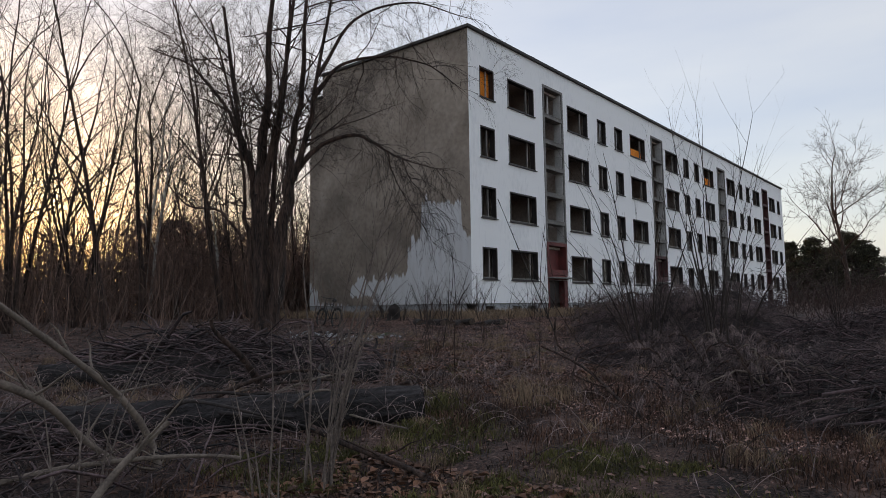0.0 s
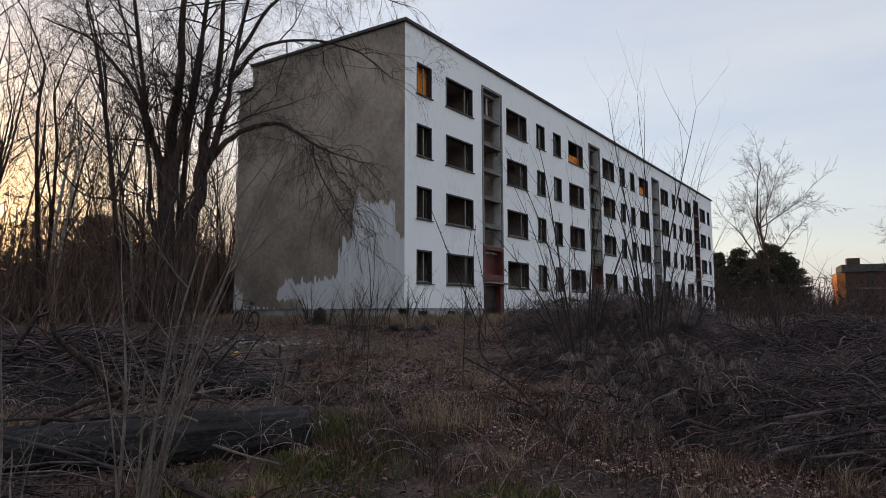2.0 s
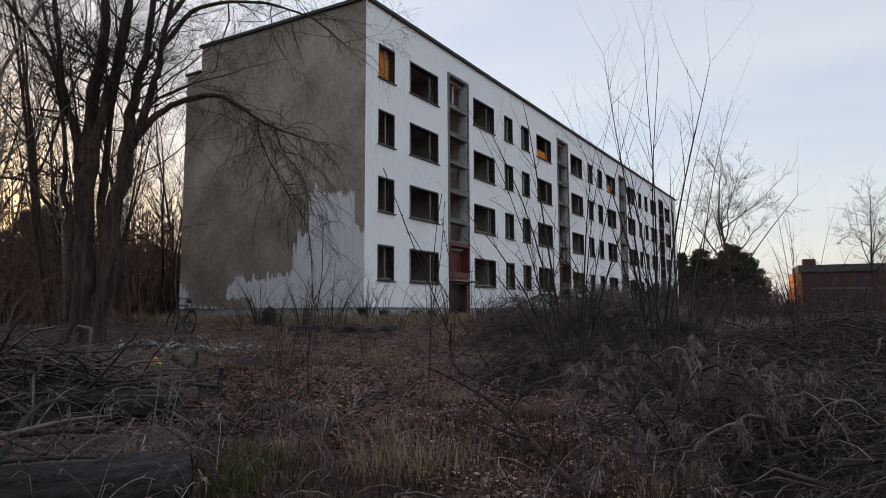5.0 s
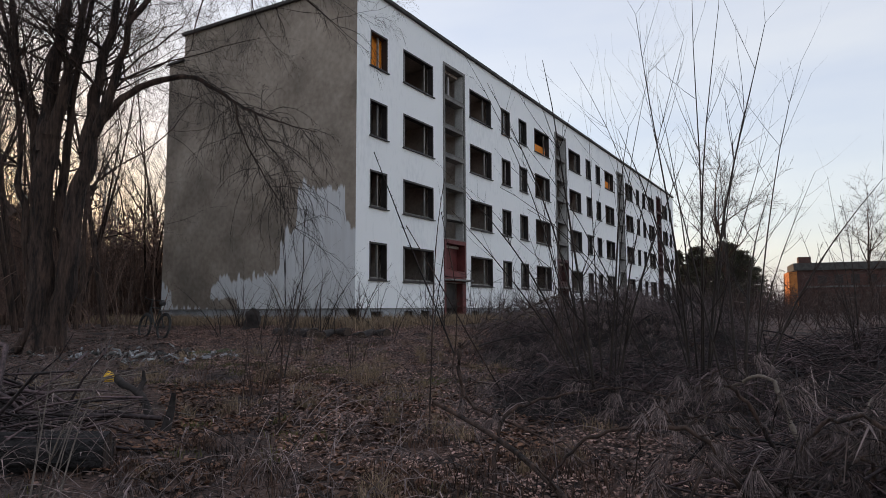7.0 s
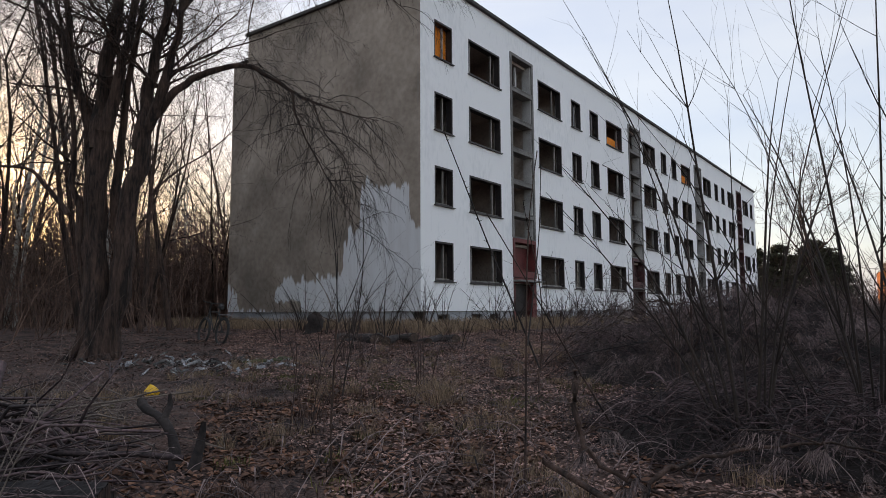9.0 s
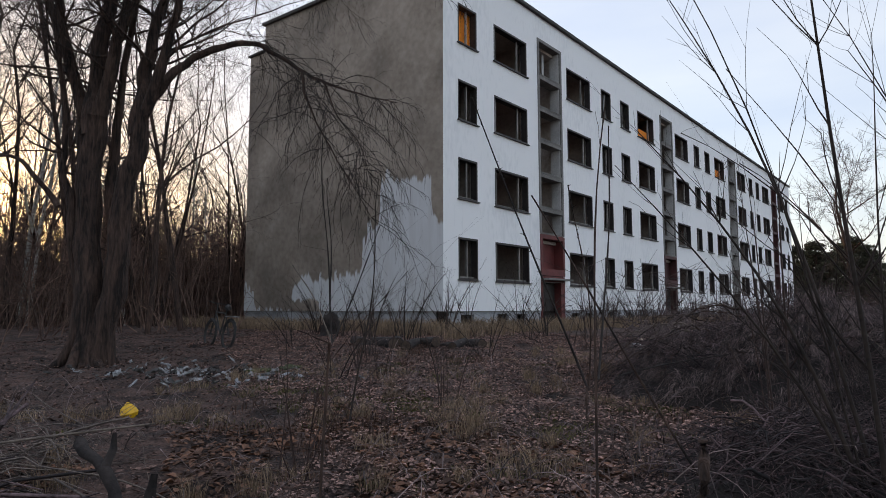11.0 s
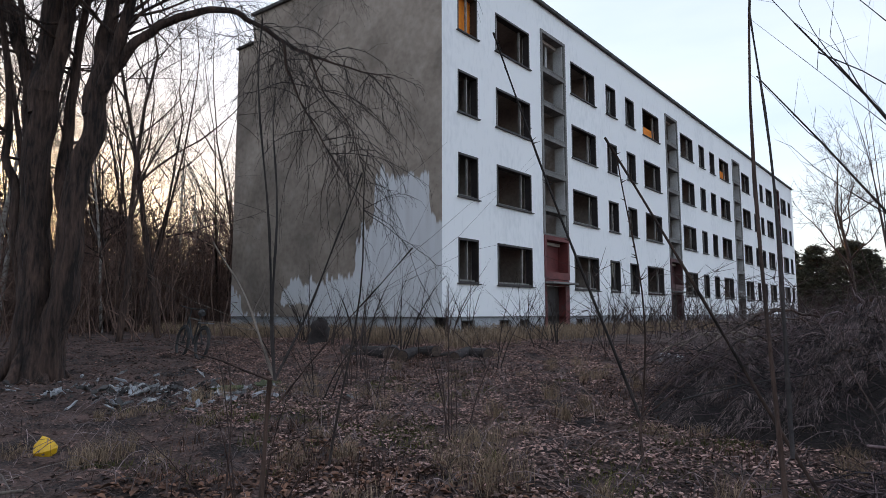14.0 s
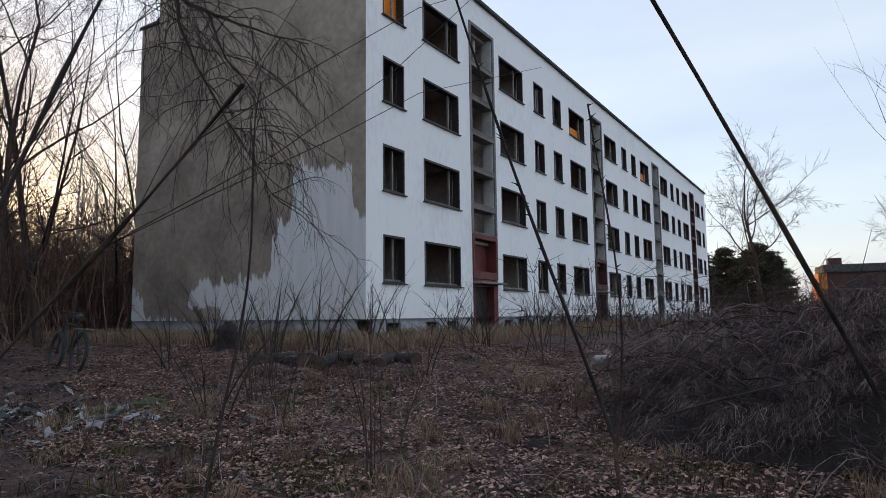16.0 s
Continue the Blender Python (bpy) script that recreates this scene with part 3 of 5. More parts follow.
# the great many-stemmed tree
def smooth_line(points, steps=5):
    """A rounded line through the given points."""
    pts = [Vector(p) for p in points]
    pts = [pts[0] * 2 - pts[1]] + pts + [pts[-1] * 2 - pts[-2]]
    out = []
    for k in range(1, len(pts) - 2):
        a, b, c, d = pts[k - 1:k + 3]
        for q in range(steps):
            t = q / steps
            out.append(0.5 * (2 * b + (c - a) * t + (2 * a - 5 * b + 4 * c - d) * t * t + (3 * b - a - 3 * c + d) * t ** 3))
    return out + [pts[-2]]


def hang(cr, pos, rnd, lo, hi, thick=0.007):
    """A drooping twig with its side twigs."""
    pos = Vector(pos)
    d = Vector((rnd.uniform(-0.6, 1.0), rnd.uniform(-0.6, 0.9), rnd.uniform(-0.6, 0.5))).normalized()
    ln = rnd.uniform(lo, hi)
    line = [tuple(pos)]
    for q in range(9):
        d = (d + Vector((rnd.uniform(-1, 1), rnd.uniform(-1, 1), rnd.uniform(-1, 1))) * 0.22 + Vector((0.02, 0.02, -0.15))).normalized()
        pos = pos + d * ln / 9
        line.append(tuple(pos))
        for _ in range(2):
            if q > 1 and rnd.random() < 0.75:
                v = (d + Vector((rnd.uniform(-1, 1), rnd.uniform(-1, 1), rnd.uniform(-1.2, 0.3))) * 0.8).normalized() * rnd.uniform(0.10, 0.42)
                m = pos + v * 0.55 + Vector((rnd.uniform(-0.02, 0.02), 0, 0.03))
                cr.tube([tuple(pos), tuple(m), tuple(pos + v - Vector((0, 0, 0.05)))], [0.003, 0.0025, 0.0015], 3, caps=False)
    cr.tube(line, [thick * (1 - 0.07 * q) for q in range(10)], 4, caps=False)


def great_tree(x, y):
    rnd = random.Random(21)
    tree = thing("bare_tree", "old forked bare tree with drooping branches beside the gable", "tree")
    tree.matrix_basis = pose(x, y, ground_z(x, y))
    tr, cr = Buf(), Buf()
    right, away = Vector((0.746, 0.666, 0)), Vector((-0.666, 0.746, 0))

    def bough(points, r0, r1, sides, twigs, hangs=0.0, first=0.25):
        line = smooth_line([right * a + away * b + Vector((0, 0, h)) for a, b, h in points], 6)
        line = [p + Vector((noise.noise((k * 0.35, r0 * 70, 1.0)), noise.noise((k * 0.35, r0 * 70, 5.0)), 0)) * min(0.09, r0 * 0.7 + 0.02) * (0 if k < 1 else 1) for k, p in enumerate(line)]
        n = len(line) - 1
        rad = [r0 + (r1 - r0) * (k / n) ** 0.8 for k in range(n + 1)]
        i0 = len(tr.v)
        tr.tube([tuple(p) for p in line], rad, sides)
        for j in range(i0, len(tr.v)):
            ring, sd = divmod(j - i0, sides)
            c = line[min(ring, n)]
            g = 1 + 0.20 * noise.noise((sd * 0.9, ring * 0.3, r0 * 90)) + 0.14 * noise.noise((sd * 2.3, ring * 0.8, r0 * 50))
            tr.v[j] = tuple(c + (Vector(tr.v[j]) - c) * g)
        for k in range(int(n * first), n + 1):
            for _ in range(twigs):
                if rnd.random() < 0.42:
                    w = Vector((rnd.uniform(-1, 1), rnd.uniform(-1, 1), rnd.uniform(-0.1, 0.9)))
                    limb(tr, cr, line[k], w, rnd.uniform(0.9, 2.4), min(0.026, rad[k] * 0.5), 3, rnd, WEEP)
            if rnd.random() < hangs:
                for _ in range(3):
                    hang(cr, line[k], rnd, 0.6, 2.0)
        return line

    # two trunks out of one foot, each forking at about four metres
    bough(((-0.08, 0, -0.3), (-0.1, 0, 1.0), (-0.12, 0.02, 2.0), (-0.12, 0, 3.3), (-0.07, 0, 4.3)), 0.25, 0.18, 20, 0)
    bough(((0.24, -0.05, -0.3), (0.33, -0.05, 1.0), (0.46, 0, 2.2), (0.6, 0, 3.3), (0.74, 0, 4.3)), 0.22, 0.14, 20, 0)
    bough(((-0.14, 0, 3.3), (-0.4, 0.1, 4.6), (-0.7, 0.1, 5.6), (-0.85, 0.1, 6.6), (-1.3, 0.2, 9.6)), 0.14, 0.04, 12, 2)
    bough(((-0.08, 0, 4.0), (-0.1, 0.1, 5.4), (0.05, 0.2, 6.8), (0.0, 0.3, 9.0), (0.3, 0.5, 12.0)), 0.19, 0.04, 14, 2)
    bough(((-0.04, 0, 3.9), (0.2, -0.1, 5.2), (0.4, -0.1, 6.2), (0.6, 0, 8.0), (0.9, 0.1, 11.0)), 0.14, 0.035, 12, 2)
    bough(((-0.2, 0, 1.2), (-0.42, -0.05, 2.8), (-0.55, -0.1, 3.9), (-0.75, -0.2, 6.0), (-1.5, -0.3, 9.0)), 0.08, 0.025, 10, 2)
    bough(((0.66, 0, 4.0), (0.75, 0.1, 5.2), (0.9, 0.2, 6.2), (1.0, 0.3, 8.0), (1.1, 0.5, 11.5)), 0.15, 0.04, 12, 2)
    bough(((0.66, 0, 4.0), (1.0, -0.1, 4.9), (1.2, -0.2, 5.6), (1.45, -0.3, 6.8), (2.0, -0.3, 10.0)), 0.13, 0.035, 12, 2)
    bough(((0.33, 0.1, 1.6), (0.15, 0.2, 3.5), (0.25, 0.3, 5.0), (0.5, 0.5, 8.0), (0.5, 0.8, 11.0)), 0.11, 0.03, 10, 2)
    # side arms
    bough(((-0.45, 0.1, 4.8), (-1.2, 0.2, 6.6), (-2.2, 0.2, 7.8), (-3.5, 0.2, 8.4)), 0.075, 0.015, 8, 1, 0.4)
    bough(((-0.5, -0.2, 2.7), (-1.2, -0.2, 3.5), (-2.1, -0.1, 3.7), (-3.0, 0.0, 4.6)), 0.05, 0.012, 7, 1, 0.2)
    bough(((1.4, -0.3, 6.6), (2.2, -0.3, 7.6), (3.4, -0.2, 7.9), (4.6, -0.1, 7.7), (5.6, 0, 7.0)), 0.065, 0.01, 8, 1, 0.8, 0.35)
    bough(((1.55, -0.3, 7.3), (2.6, -0.2, 9.0), (4.2, 0, 9.6), (5.9, 0, 9.1)), 0.06, 0.012, 8, 1, 0.7, 0.35)
    # long arching branch that hangs before the gable
    bough(((0.9, -0.05, 4.6), (1.4, -0.1, 5.2), (1.9, -0.1, 5.5), (2.55, -0.1, 5.65), (2.95, -0.1, 5.5), (3.5, -0.1, 5.15), (3.9, -0.1, 4.95), (4.5, -0.1, 4.75), (5.2, -0.1, 4.6)), 0.085, 0.007, 9, 0, 0.62, 0.4)
    bough(((3.5, -0.1, 5.15), (3.6, -0.1, 4.6), (3.95, -0.1, 3.9), (4.3, -0.1, 3.3), (4.75, -0.1, 2.55)), 0.026, 0.004, 6, 0, 0.7, 0.15)
    bough(((3.9, -0.1, 4.95), (4.1, -0.05, 4.4), (4.5, 0, 3.9), (4.7, 0.05, 3.3)), 0.018, 0.004, 6, 0, 0.6, 0.2)
    # swollen shared foot with root flares
    tr.tube([(0.06, 0.05, -0.3), (0.06, 0.05, 0.1), (0.08, 0.06, 0.5), (0.08, 0.06, 1.2)], [0.48, 0.38, 0.28, 0.15], 14)
    for k in range(7):
        a = k * 0.9 + rnd.uniform(-0.2, 0.2)
        tr.tube([(math.cos(a) * 0.08, math.sin(a) * 0.08, 0.95), (math.cos(a) * 0.24, math.sin(a) * 0.24, 0.4), (math.cos(a) * 0.38, math.sin(a) * 0.38, 0.12), (math.cos(a) * 0.7, math.sin(a) * 0.7, -0.12)], [0.06, 0.09, 0.085, 0.04], 8)
    part("trunk", tr, BARK, tree, smooth=True)
    part("crown", cr, TWIG, tree, smooth=True)
    return tree


great_tree(-13.6, 9.85)

# woodland beside and behind the block
WOOD = "woodland trees"
t_a = stand(bare_tree("bare_tree", "slender bare deciduous tree in the woodland", 1, 15.5, 0.105, SLIM, BARK, group=WOOD), -24, 11, 20)
t_b = stand(bare_tree("bare_tree", "bare deciduous tree with a forked dark trunk", 2, 14, 0.11, BARE, BARK, group=WOOD), -27, 4, 80)
t_c = stand(bare_tree("bare_tree", "thin bare tree with several upright stems", 3, 13, 0.105, SLIM, BARK, stems=3, lean=0.3, group=WOOD), -22, 6, 140)
t_d = stand(bare_tree("birch_tree", "bare birch with a pale trunk at the wood's edge", 4, 16, 0.10, SLIM, BARK_BIRCH, group=WOOD), -30, 14, 200)
kinds_t = (t_a, t_b, t_c, t_d, t_a, t_c)
wr = random.Random(11)
for k in range(88):
    for _ in range(30):
        x, y = wr.uniform(-62, -17), wr.uniform(-12, 40)
        d = Vector((x - 0.5, y - 3))
        yaw = math.degrees(math.atan2(-d.x, d.y))
        if (x < -29 or y < 17) and d.length > 20 and yaw > 45 and math.hypot(x + 13.6, y - 9.9) > 4:
            break
    else:
        continue
    another(kinds_t[k % 6], x, y, wr.uniform(0, 360), wr.uniform(0.75, 1.15))


for k, (x, y) in enumerate(((-24, 15.5), (-28.5, 17), (-31, 19.5), (-33, 15), (-27, 12.5), (-21.5, 13.2), (-30, 23), (-36, 20), (-20, 5), (-23, 8.5), (-19.5, 8), (-20.9, 15.4), (-25.5, 16.8))):
    another(kinds_t[(k + 2) % 6], x, y, 47 * k, 0.7 + 0.05 * (k % 7))


# pines: dense dark crowns of needle tufts
def pine_tree(seed, height, spread, name="pine_tree"):
    rnd = random.Random(seed)
    tree = thing(name, "dark evergreen pine with a broad ragged crown", "tree", "pines")
    tr, cr = Buf(), Buf()
    tr.tube(rough_line((0, 0, -0.3), (0.2, 0.1, height * 0.95), 6, 0.03, rnd), [0.2 * (1 - 0.13 * k) for k in range(7)], 8)
    for k in range(110):
        h = height * rnd.uniform(0.02, 0.98)
        a = rnd.uniform(0, 6.283)
        ln = spread * (1.1 - (h / height) ** 3) * rnd.uniform(0.45, 1.05) + 0.3
        e = Vector((math.cos(a) * ln, math.sin(a) * ln, h + ln * rnd.uniform(-0.05, 0.35)))
        tr.tube(rough_line((0, 0, h), e, 3, 0.1, rnd), [0.05, 0.04, 0.03, 0.015], 4, caps=False)
        for q in range(30):
            c = Vector((0, 0, h)).lerp(e, rnd.uniform(0.3, 1.05)) + Vector((rnd.gauss(0, 0.22), rnd.gauss(0, 0.22), rnd.gauss(0.06, 0.14)))
            for _ in range(5):
                v = Vector((rnd.uniform(-1, 1), rnd.uniform(-1, 1), rnd.uniform(-0.5, 1))).normalized() * rnd.uniform(0.2, 0.42)
                s = v.cross(Vector((rnd.uniform(-1, 1), rnd.uniform(-1, 1), rnd.uniform(-1, 1)))).normalized() * 0.07
                cr.tri(tuple(c - s), tuple(c + s), tuple(c + v))
    part("trunk", tr, BARK, tree, smooth=True)
    part("crown", cr, NEEDLES, tree)
    return tree


p_a = stand(pine_tree(31, 9.5, 3.4), -17.5, 104, 0)
p_b = stand(pine_tree(32, 10.5, 3.8), -13.5, 108, 40)
for x, y, t, s in ((-20.5, 103, 30, 0.95), (-18.5, 107, 140, 0.9), (-16, 105, 260, 0.85), (-11.8, 110.5, 20, 0.9), (-15, 112, 200, 1.05), (-11.8, 115, 100, 0.85), (-22.5, 110, 70, 1.0), (-60, 30, 250, 1.0)):
    another((p_a, p_b)[int(t) % 2 if t % 20 else 0], x, y, t, s)

# single trees beyond the far end
big = stand(bare_tree("bare_tree", "wide-crowned bare tree beyond the block's far end", 8, 22, 0.36, dict(BARE, angle=(32, 66), short=(0.36, 0.56), rise=0.03, wander=0.2, least=0.019, kids=(0, 5, 6, 7, 10), bare=(0, 0.2, 0.25, 0.3, 0.34)), BARK, stems=1, lean=0.08), -12.6, 100, 10)
another(big, 4.4, 106.2, 120, 0.72)
another(big, -26, 88, 70, 0.85)

# far wood all round the horizon
far_wood = Buf()
fr_ = random.Random(5)
for k in range(2600):
    a = radians(fr_.uniform(-180, 180))
    yaw = math.degrees(a)
    dist = fr_.uniform(150, 230) if -60 < yaw < 40 else fr_.uniform(62, 150)
    x, y = -math.sin(a) * dist, math.cos(a) * dist
    if -20 < yaw < 24 and dist < 140 or x < -8 and 128 < y + 0.25 * (x + 8) < 146:
        continue
    h = fr_.uniform(3, 9) if -60 < yaw < 30 else fr_.uniform(6, 13)
    z = ground_z(x, y) - 0.3
    far_wood.tube([(x, y, z), (x + fr_.uniform(-0.5, 0.5), y + fr_.uniform(-0.5, 0.5), z + h)], [0.14, 0.03], 3, caps=False)
    for _ in range(9):
        t = fr_.uniform(0.15, 0.95)
        v = Vector((fr_.uniform(-1, 1), fr_.uniform(-1, 1), fr_.uniform(0.2, 1.1))) * h * 0.2
        c = Vector((x, y, z + h * t))
        far_wood.tube([tuple(c), tuple(c + v)], [0.07, 0.02], 3, caps=False)
solid("far_wood", far_wood, TWIG, "distant bare woodland along the horizon", "woodland", kind="stuff")

# undergrowth below the wood
under = Buf()
ur = random.Random(6)
count = 0
while count < 4200:
    x, y = ur.uniform(-50, -15.5), ur.uniform(-14, 34)
    if y > 17 and x > -28.5 or math.hypot(x + 13.6, y - 9.9) < 2 or (x > -19 and y > 9):
        continue
    if x + 30 > ur.uniform(0, 16) and ur.random() < 0.6:
        continue
    z = ground_z(x, y)
    h = ur.uniform(0.8, 3.4)
    e = (x + ur.gauss(0, 0.5), y + ur.gauss(0, 0.5), z + h)
    pts = rough_line((x, y, z - 0.05), e, 3, 0.45, ur)
    under.tube(pts, [0.02, 0.015, 0.01, 0.004], 3, caps=False)
    for _ in range(4):
        k = ur.randrange(1, 4)
        v = Vector((ur.uniform(-1, 1), ur.uniform(-1, 1), ur.uniform(-0.1, 0.9))) * ur.uniform(0.3, 0.9)
        under.tube([pts[k], tuple(Vector(pts[k]) + v)], [0.009, 0.003], 3, caps=False)
    count += 1
for _ in range(7000):
    a = radians(ur.uniform(38, 112))
    if a > radians(66) and ur.random() < 0.5:
        continue
    dist = ur.uniform(29, 62)
    x, y = -math.sin(a) * dist, 3 + math.cos(a) * dist
    if x > -30 and y > 16:
        continue
    z = ground_z(x, y)
    h = ur.uniform(2.4, 7.6) * (0.8 + 0.4 * noise.noise((x * 0.15, y * 0.15, 2.0)))
    pts = rough_line((x, y, z - 0.05), (x + ur.gauss(0, 0.7), y + ur.gauss(0, 0.7), z + h), 3, 0.34, ur)
    under.tube(pts, [0.030, 0.024, 0.017, 0.008], 3, caps=False)
    for _ in range(14):
        k = ur.randrange(1, 4)
        v = Vector((ur.uniform(-1, 1), ur.uniform(-1, 1), ur.uniform(-0.1, 0.9))) * ur.uniform(0.4, 1.5)
        under.tube([pts[k], tuple(Vector(pts[k]) + v)], [0.014, 0.005], 3, caps=False)
for _ in range(1100):
    x, y = ur.uniform(-40, -28.0), ur.uniform(14, 27)
    if x > -29 and y > 20:
        continue
    z = ground_z(x, y)
    h = ur.uniform(2.2, 6.2) * (0.85 + 0.5 * noise.noise((x * 0.3, y * 0.3, 7.0)))
    pts = rough_line((x, y, z - 0.05), (x + ur.gauss(0, 0.5), y + ur.gauss(0, 0.5), z + h), 5, 0.08, ur)
    under.tube(pts, [0.03, 0.025, 0.02, 0.014, 0.009, 0.004], 3, caps=False)
    for _ in range(16):
        k = ur.randrange(1, 6)
        v = Vector((ur.uniform(-1, 1), ur.uniform(-1, 1), ur.uniform(0.0, 1.2))) * ur.uniform(0.25, 0.9)
        under.tube([pts[k], tuple(Vector(pts[k]) + v)], [0.011, 0.004], 3, caps=False)
solid("undergrowth", under, UNDER, "dense bare thicket under the trees", "undergrowth", kind="stuff")


scrub = Buf()
sr = random.Random(16)
for _ in range(5200):
    y = sr.uniform(17, 125)
    x = sr.uniform(-9 - 0.03 * y, 6 + 0.55 * y)
    if x < -11:
        continue
    z = ground_z(x, y)
    h = sr.uniform(0.5, 1.5) * (1 + 0.006 * y)
    k = 0.6 + y / 60
    pts = rough_line((x, y, z - 0.05), (x + sr.gauss(0, 0.4), y + sr.gauss(0, 0.4), z + h), 2, 0.2, sr)
    scrub.tube(pts, [0.012 * k, 0.009 * k, 0.004 * k], 3, caps=False)
    for _ in range(6):
        q = sr.randrange(0, 3)
        v = Vector((sr.uniform(-1, 1), sr.uniform(-1, 1), sr.uniform(-0.1, 0.8))) * sr.uniform(0.3, 0.9)
        scrub.tube([pts[q], tuple(Vector(pts[q]) + v)], [0.007 * k, 0.003 * k], 3, caps=False)
solid("scrub", scrub, STEM_RED, "low dark bare scrub over the open ground", "scrub", kind="stuff")


# ---- shrubs and saplings ----
def shrub(x, y, n, height, spread, seed, mat, label, r=0.012, name="shrub", kids=4, group="", lean=(0, 0)):
    rnd = random.Random(seed)
    ob = thing(name, label, "shrub", group)
    ob.matrix_basis = pose(x, y, ground_z(x, y) - 0.03)
    for k in range(n):
        bb = Buf()
        a = rnd.uniform(0, 6.283)
        ln = height * rnd.uniform(0.5, 1.05)
        out = spread * rnd.uniform(0.15, 1.0)
        foot = rnd.uniform(0.02, 0.16)
        s = (math.cos(a) * foot, math.sin(a) * foot, 0)
        c = (math.cos(a) * out * 0.35, math.sin(a) * out * 0.35, ln * 0.55)
        e = (math.cos(a) * out + lean[0] * ln, math.sin(a) * out + lean[1] * ln, ln)
        pts = bend_line(s, c, e, 8, 0.012, rnd)
        rr = r * rnd.uniform(0.55, 1.2)
        bb.tube(pts, [rr * (1 - 0.105 * q) for q in range(9)], 5, caps=False)
        for _ in range(kids):
            q = rnd.randrange(2, 9)
            d = (Vector(pts[q]) - Vector(pts[q - 1])).normalized()
            v = (d + Vector((rnd.uniform(-1, 1), rnd.uniform(-1, 1), rnd.uniform(-0.2, 0.5))) * 0.75).normalized() * ln * rnd.uniform(0.10, 0.3)
            tip = Vector(pts[q]) + v
            mid = Vector(pts[q]) + v * 0.5 - Vector((0, 0, 0.08 * v.length))
            tw = bend_line(pts[q], mid, tip, 4, 0.02, rnd)
            r2 = rr * (1 - 0.1 * q) * 0.55
            bb.tube(tw, [r2, r2 * 0.85, r2 * 0.65, r2 * 0.5, r2 * 0.3], 3, caps=False)
            for _ in range(2):
                m = Vector(tw[rnd.randrange(1, 5)])
                w = (v.normalized() + Vector((rnd.uniform(-1, 1), rnd.uniform(-1, 1), rnd.uniform(-0.2, 0.8))) * 0.8).normalized() * ln * rnd.uniform(0.03, 0.09)
                bb.tube([tuple(m), tuple(m + w)], [r2 * 0.4, r2 * 0.2], 3, caps=False)
        part("stem", bb, mat, ob, smooth=True)
    return ob


shrub(-1.9, 2.72, 9, 2.3, 0.9, 1, STEM, "pale bare sapling clump with thin upright stems", 0.0125, kids=12)
shrub(-1.3, 1.9, 4, 1.2, 0.5, 2, STEM, "low pale bare twigs", 0.009)
shrub(-5.9, 8.3, 7, 1.15, 0.75, 4, STEM_RED, "reddish bare shrub among dead leaves", 0.006, kids=6)
shrub(-2.5, 9.7, 10, 4.0, 1.7, 5, TWIG, "tall bare shrub with upright whips", 0.0165, kids=9)
shrub(-1.75, 10.6, 10, 4.2, 2.1, 6, TWIG, "tall bare shrub with upright whips", 0.0165, kids=9)
shrub(-1.25, 9.7, 9, 3.6, 2.0, 7, TWIG, "tall bare shrub with spreading whips", 0.0155, kids=8, lean=(0.1, 0.0))
shrub(-3.3, 10.9, 7, 2.4, 1.0, 8, STEM_RED, "bare shrub with spreading whips", 0.011, kids=6)
shrub(-0.2, 12.4, 8, 2.6, 1.3, 9, TWIG, "bare shrub with thin whips", 0.011, kids=6)
shrub(-6.4, 10.6, 6, 1.5, 0.6, 10, STEM_RED, "thin reddish bare shrub", 0.009, kids=5)
shrub(-8.6, 11.8, 6, 1.6, 0.8, 11, STEM_RED, "thin reddish bare shrub", 0.009, kids=5)
shrub(-9.8, 12.6, 7, 1.8, 0.9, 12, STEM_RED, "thin reddish bare shrub", 0.010, kids=6)
shrub(-3.6, 4.9, 5, 1.2, 0.6, 13, STEM, "low pale bare twigs", 0.008, kids=5)
shrub(-2.6, 1.4, 5, 1.3, 0.7, 14, STEM, "low pale bare twigs", 0.008, kids=5)
front = random.Random(9)
for k in range(46):
    y = front.uniform(14.5, 44)
    x = front.uniform(-14.6, -12.2) if y > 21 else front.uniform(-17, -10)
    shrub(x, y, front.randrange(4, 7), front.uniform(1.2, 2.3), front.uniform(1.1, 2.1), 100 + k, TWIG if k % 3 else STEM_RED, "bare twiggy shrub by the wall", 0.0155, kids=8, group="shrubs by the wall")

for k, (x, y) in enumerate([(-9.2, 11.5), (-11.0, 13.8), (-9.1, 15.0), (-11.4, 15.6), (-10.1, 18.2), (-14.1, 19.6), (-13.1, 13.7), (-9.3, 23.9), (-17.8, 21.2), (-9.3, 19.7)]):
    shrub(x, y, 5, 1.3 + 0.14 * (k % 4), 1.4, 300 + k, TWIG, "bare shrub with arching twigs on open ground", 0.011, kids=8, group="shrubs by the wall")

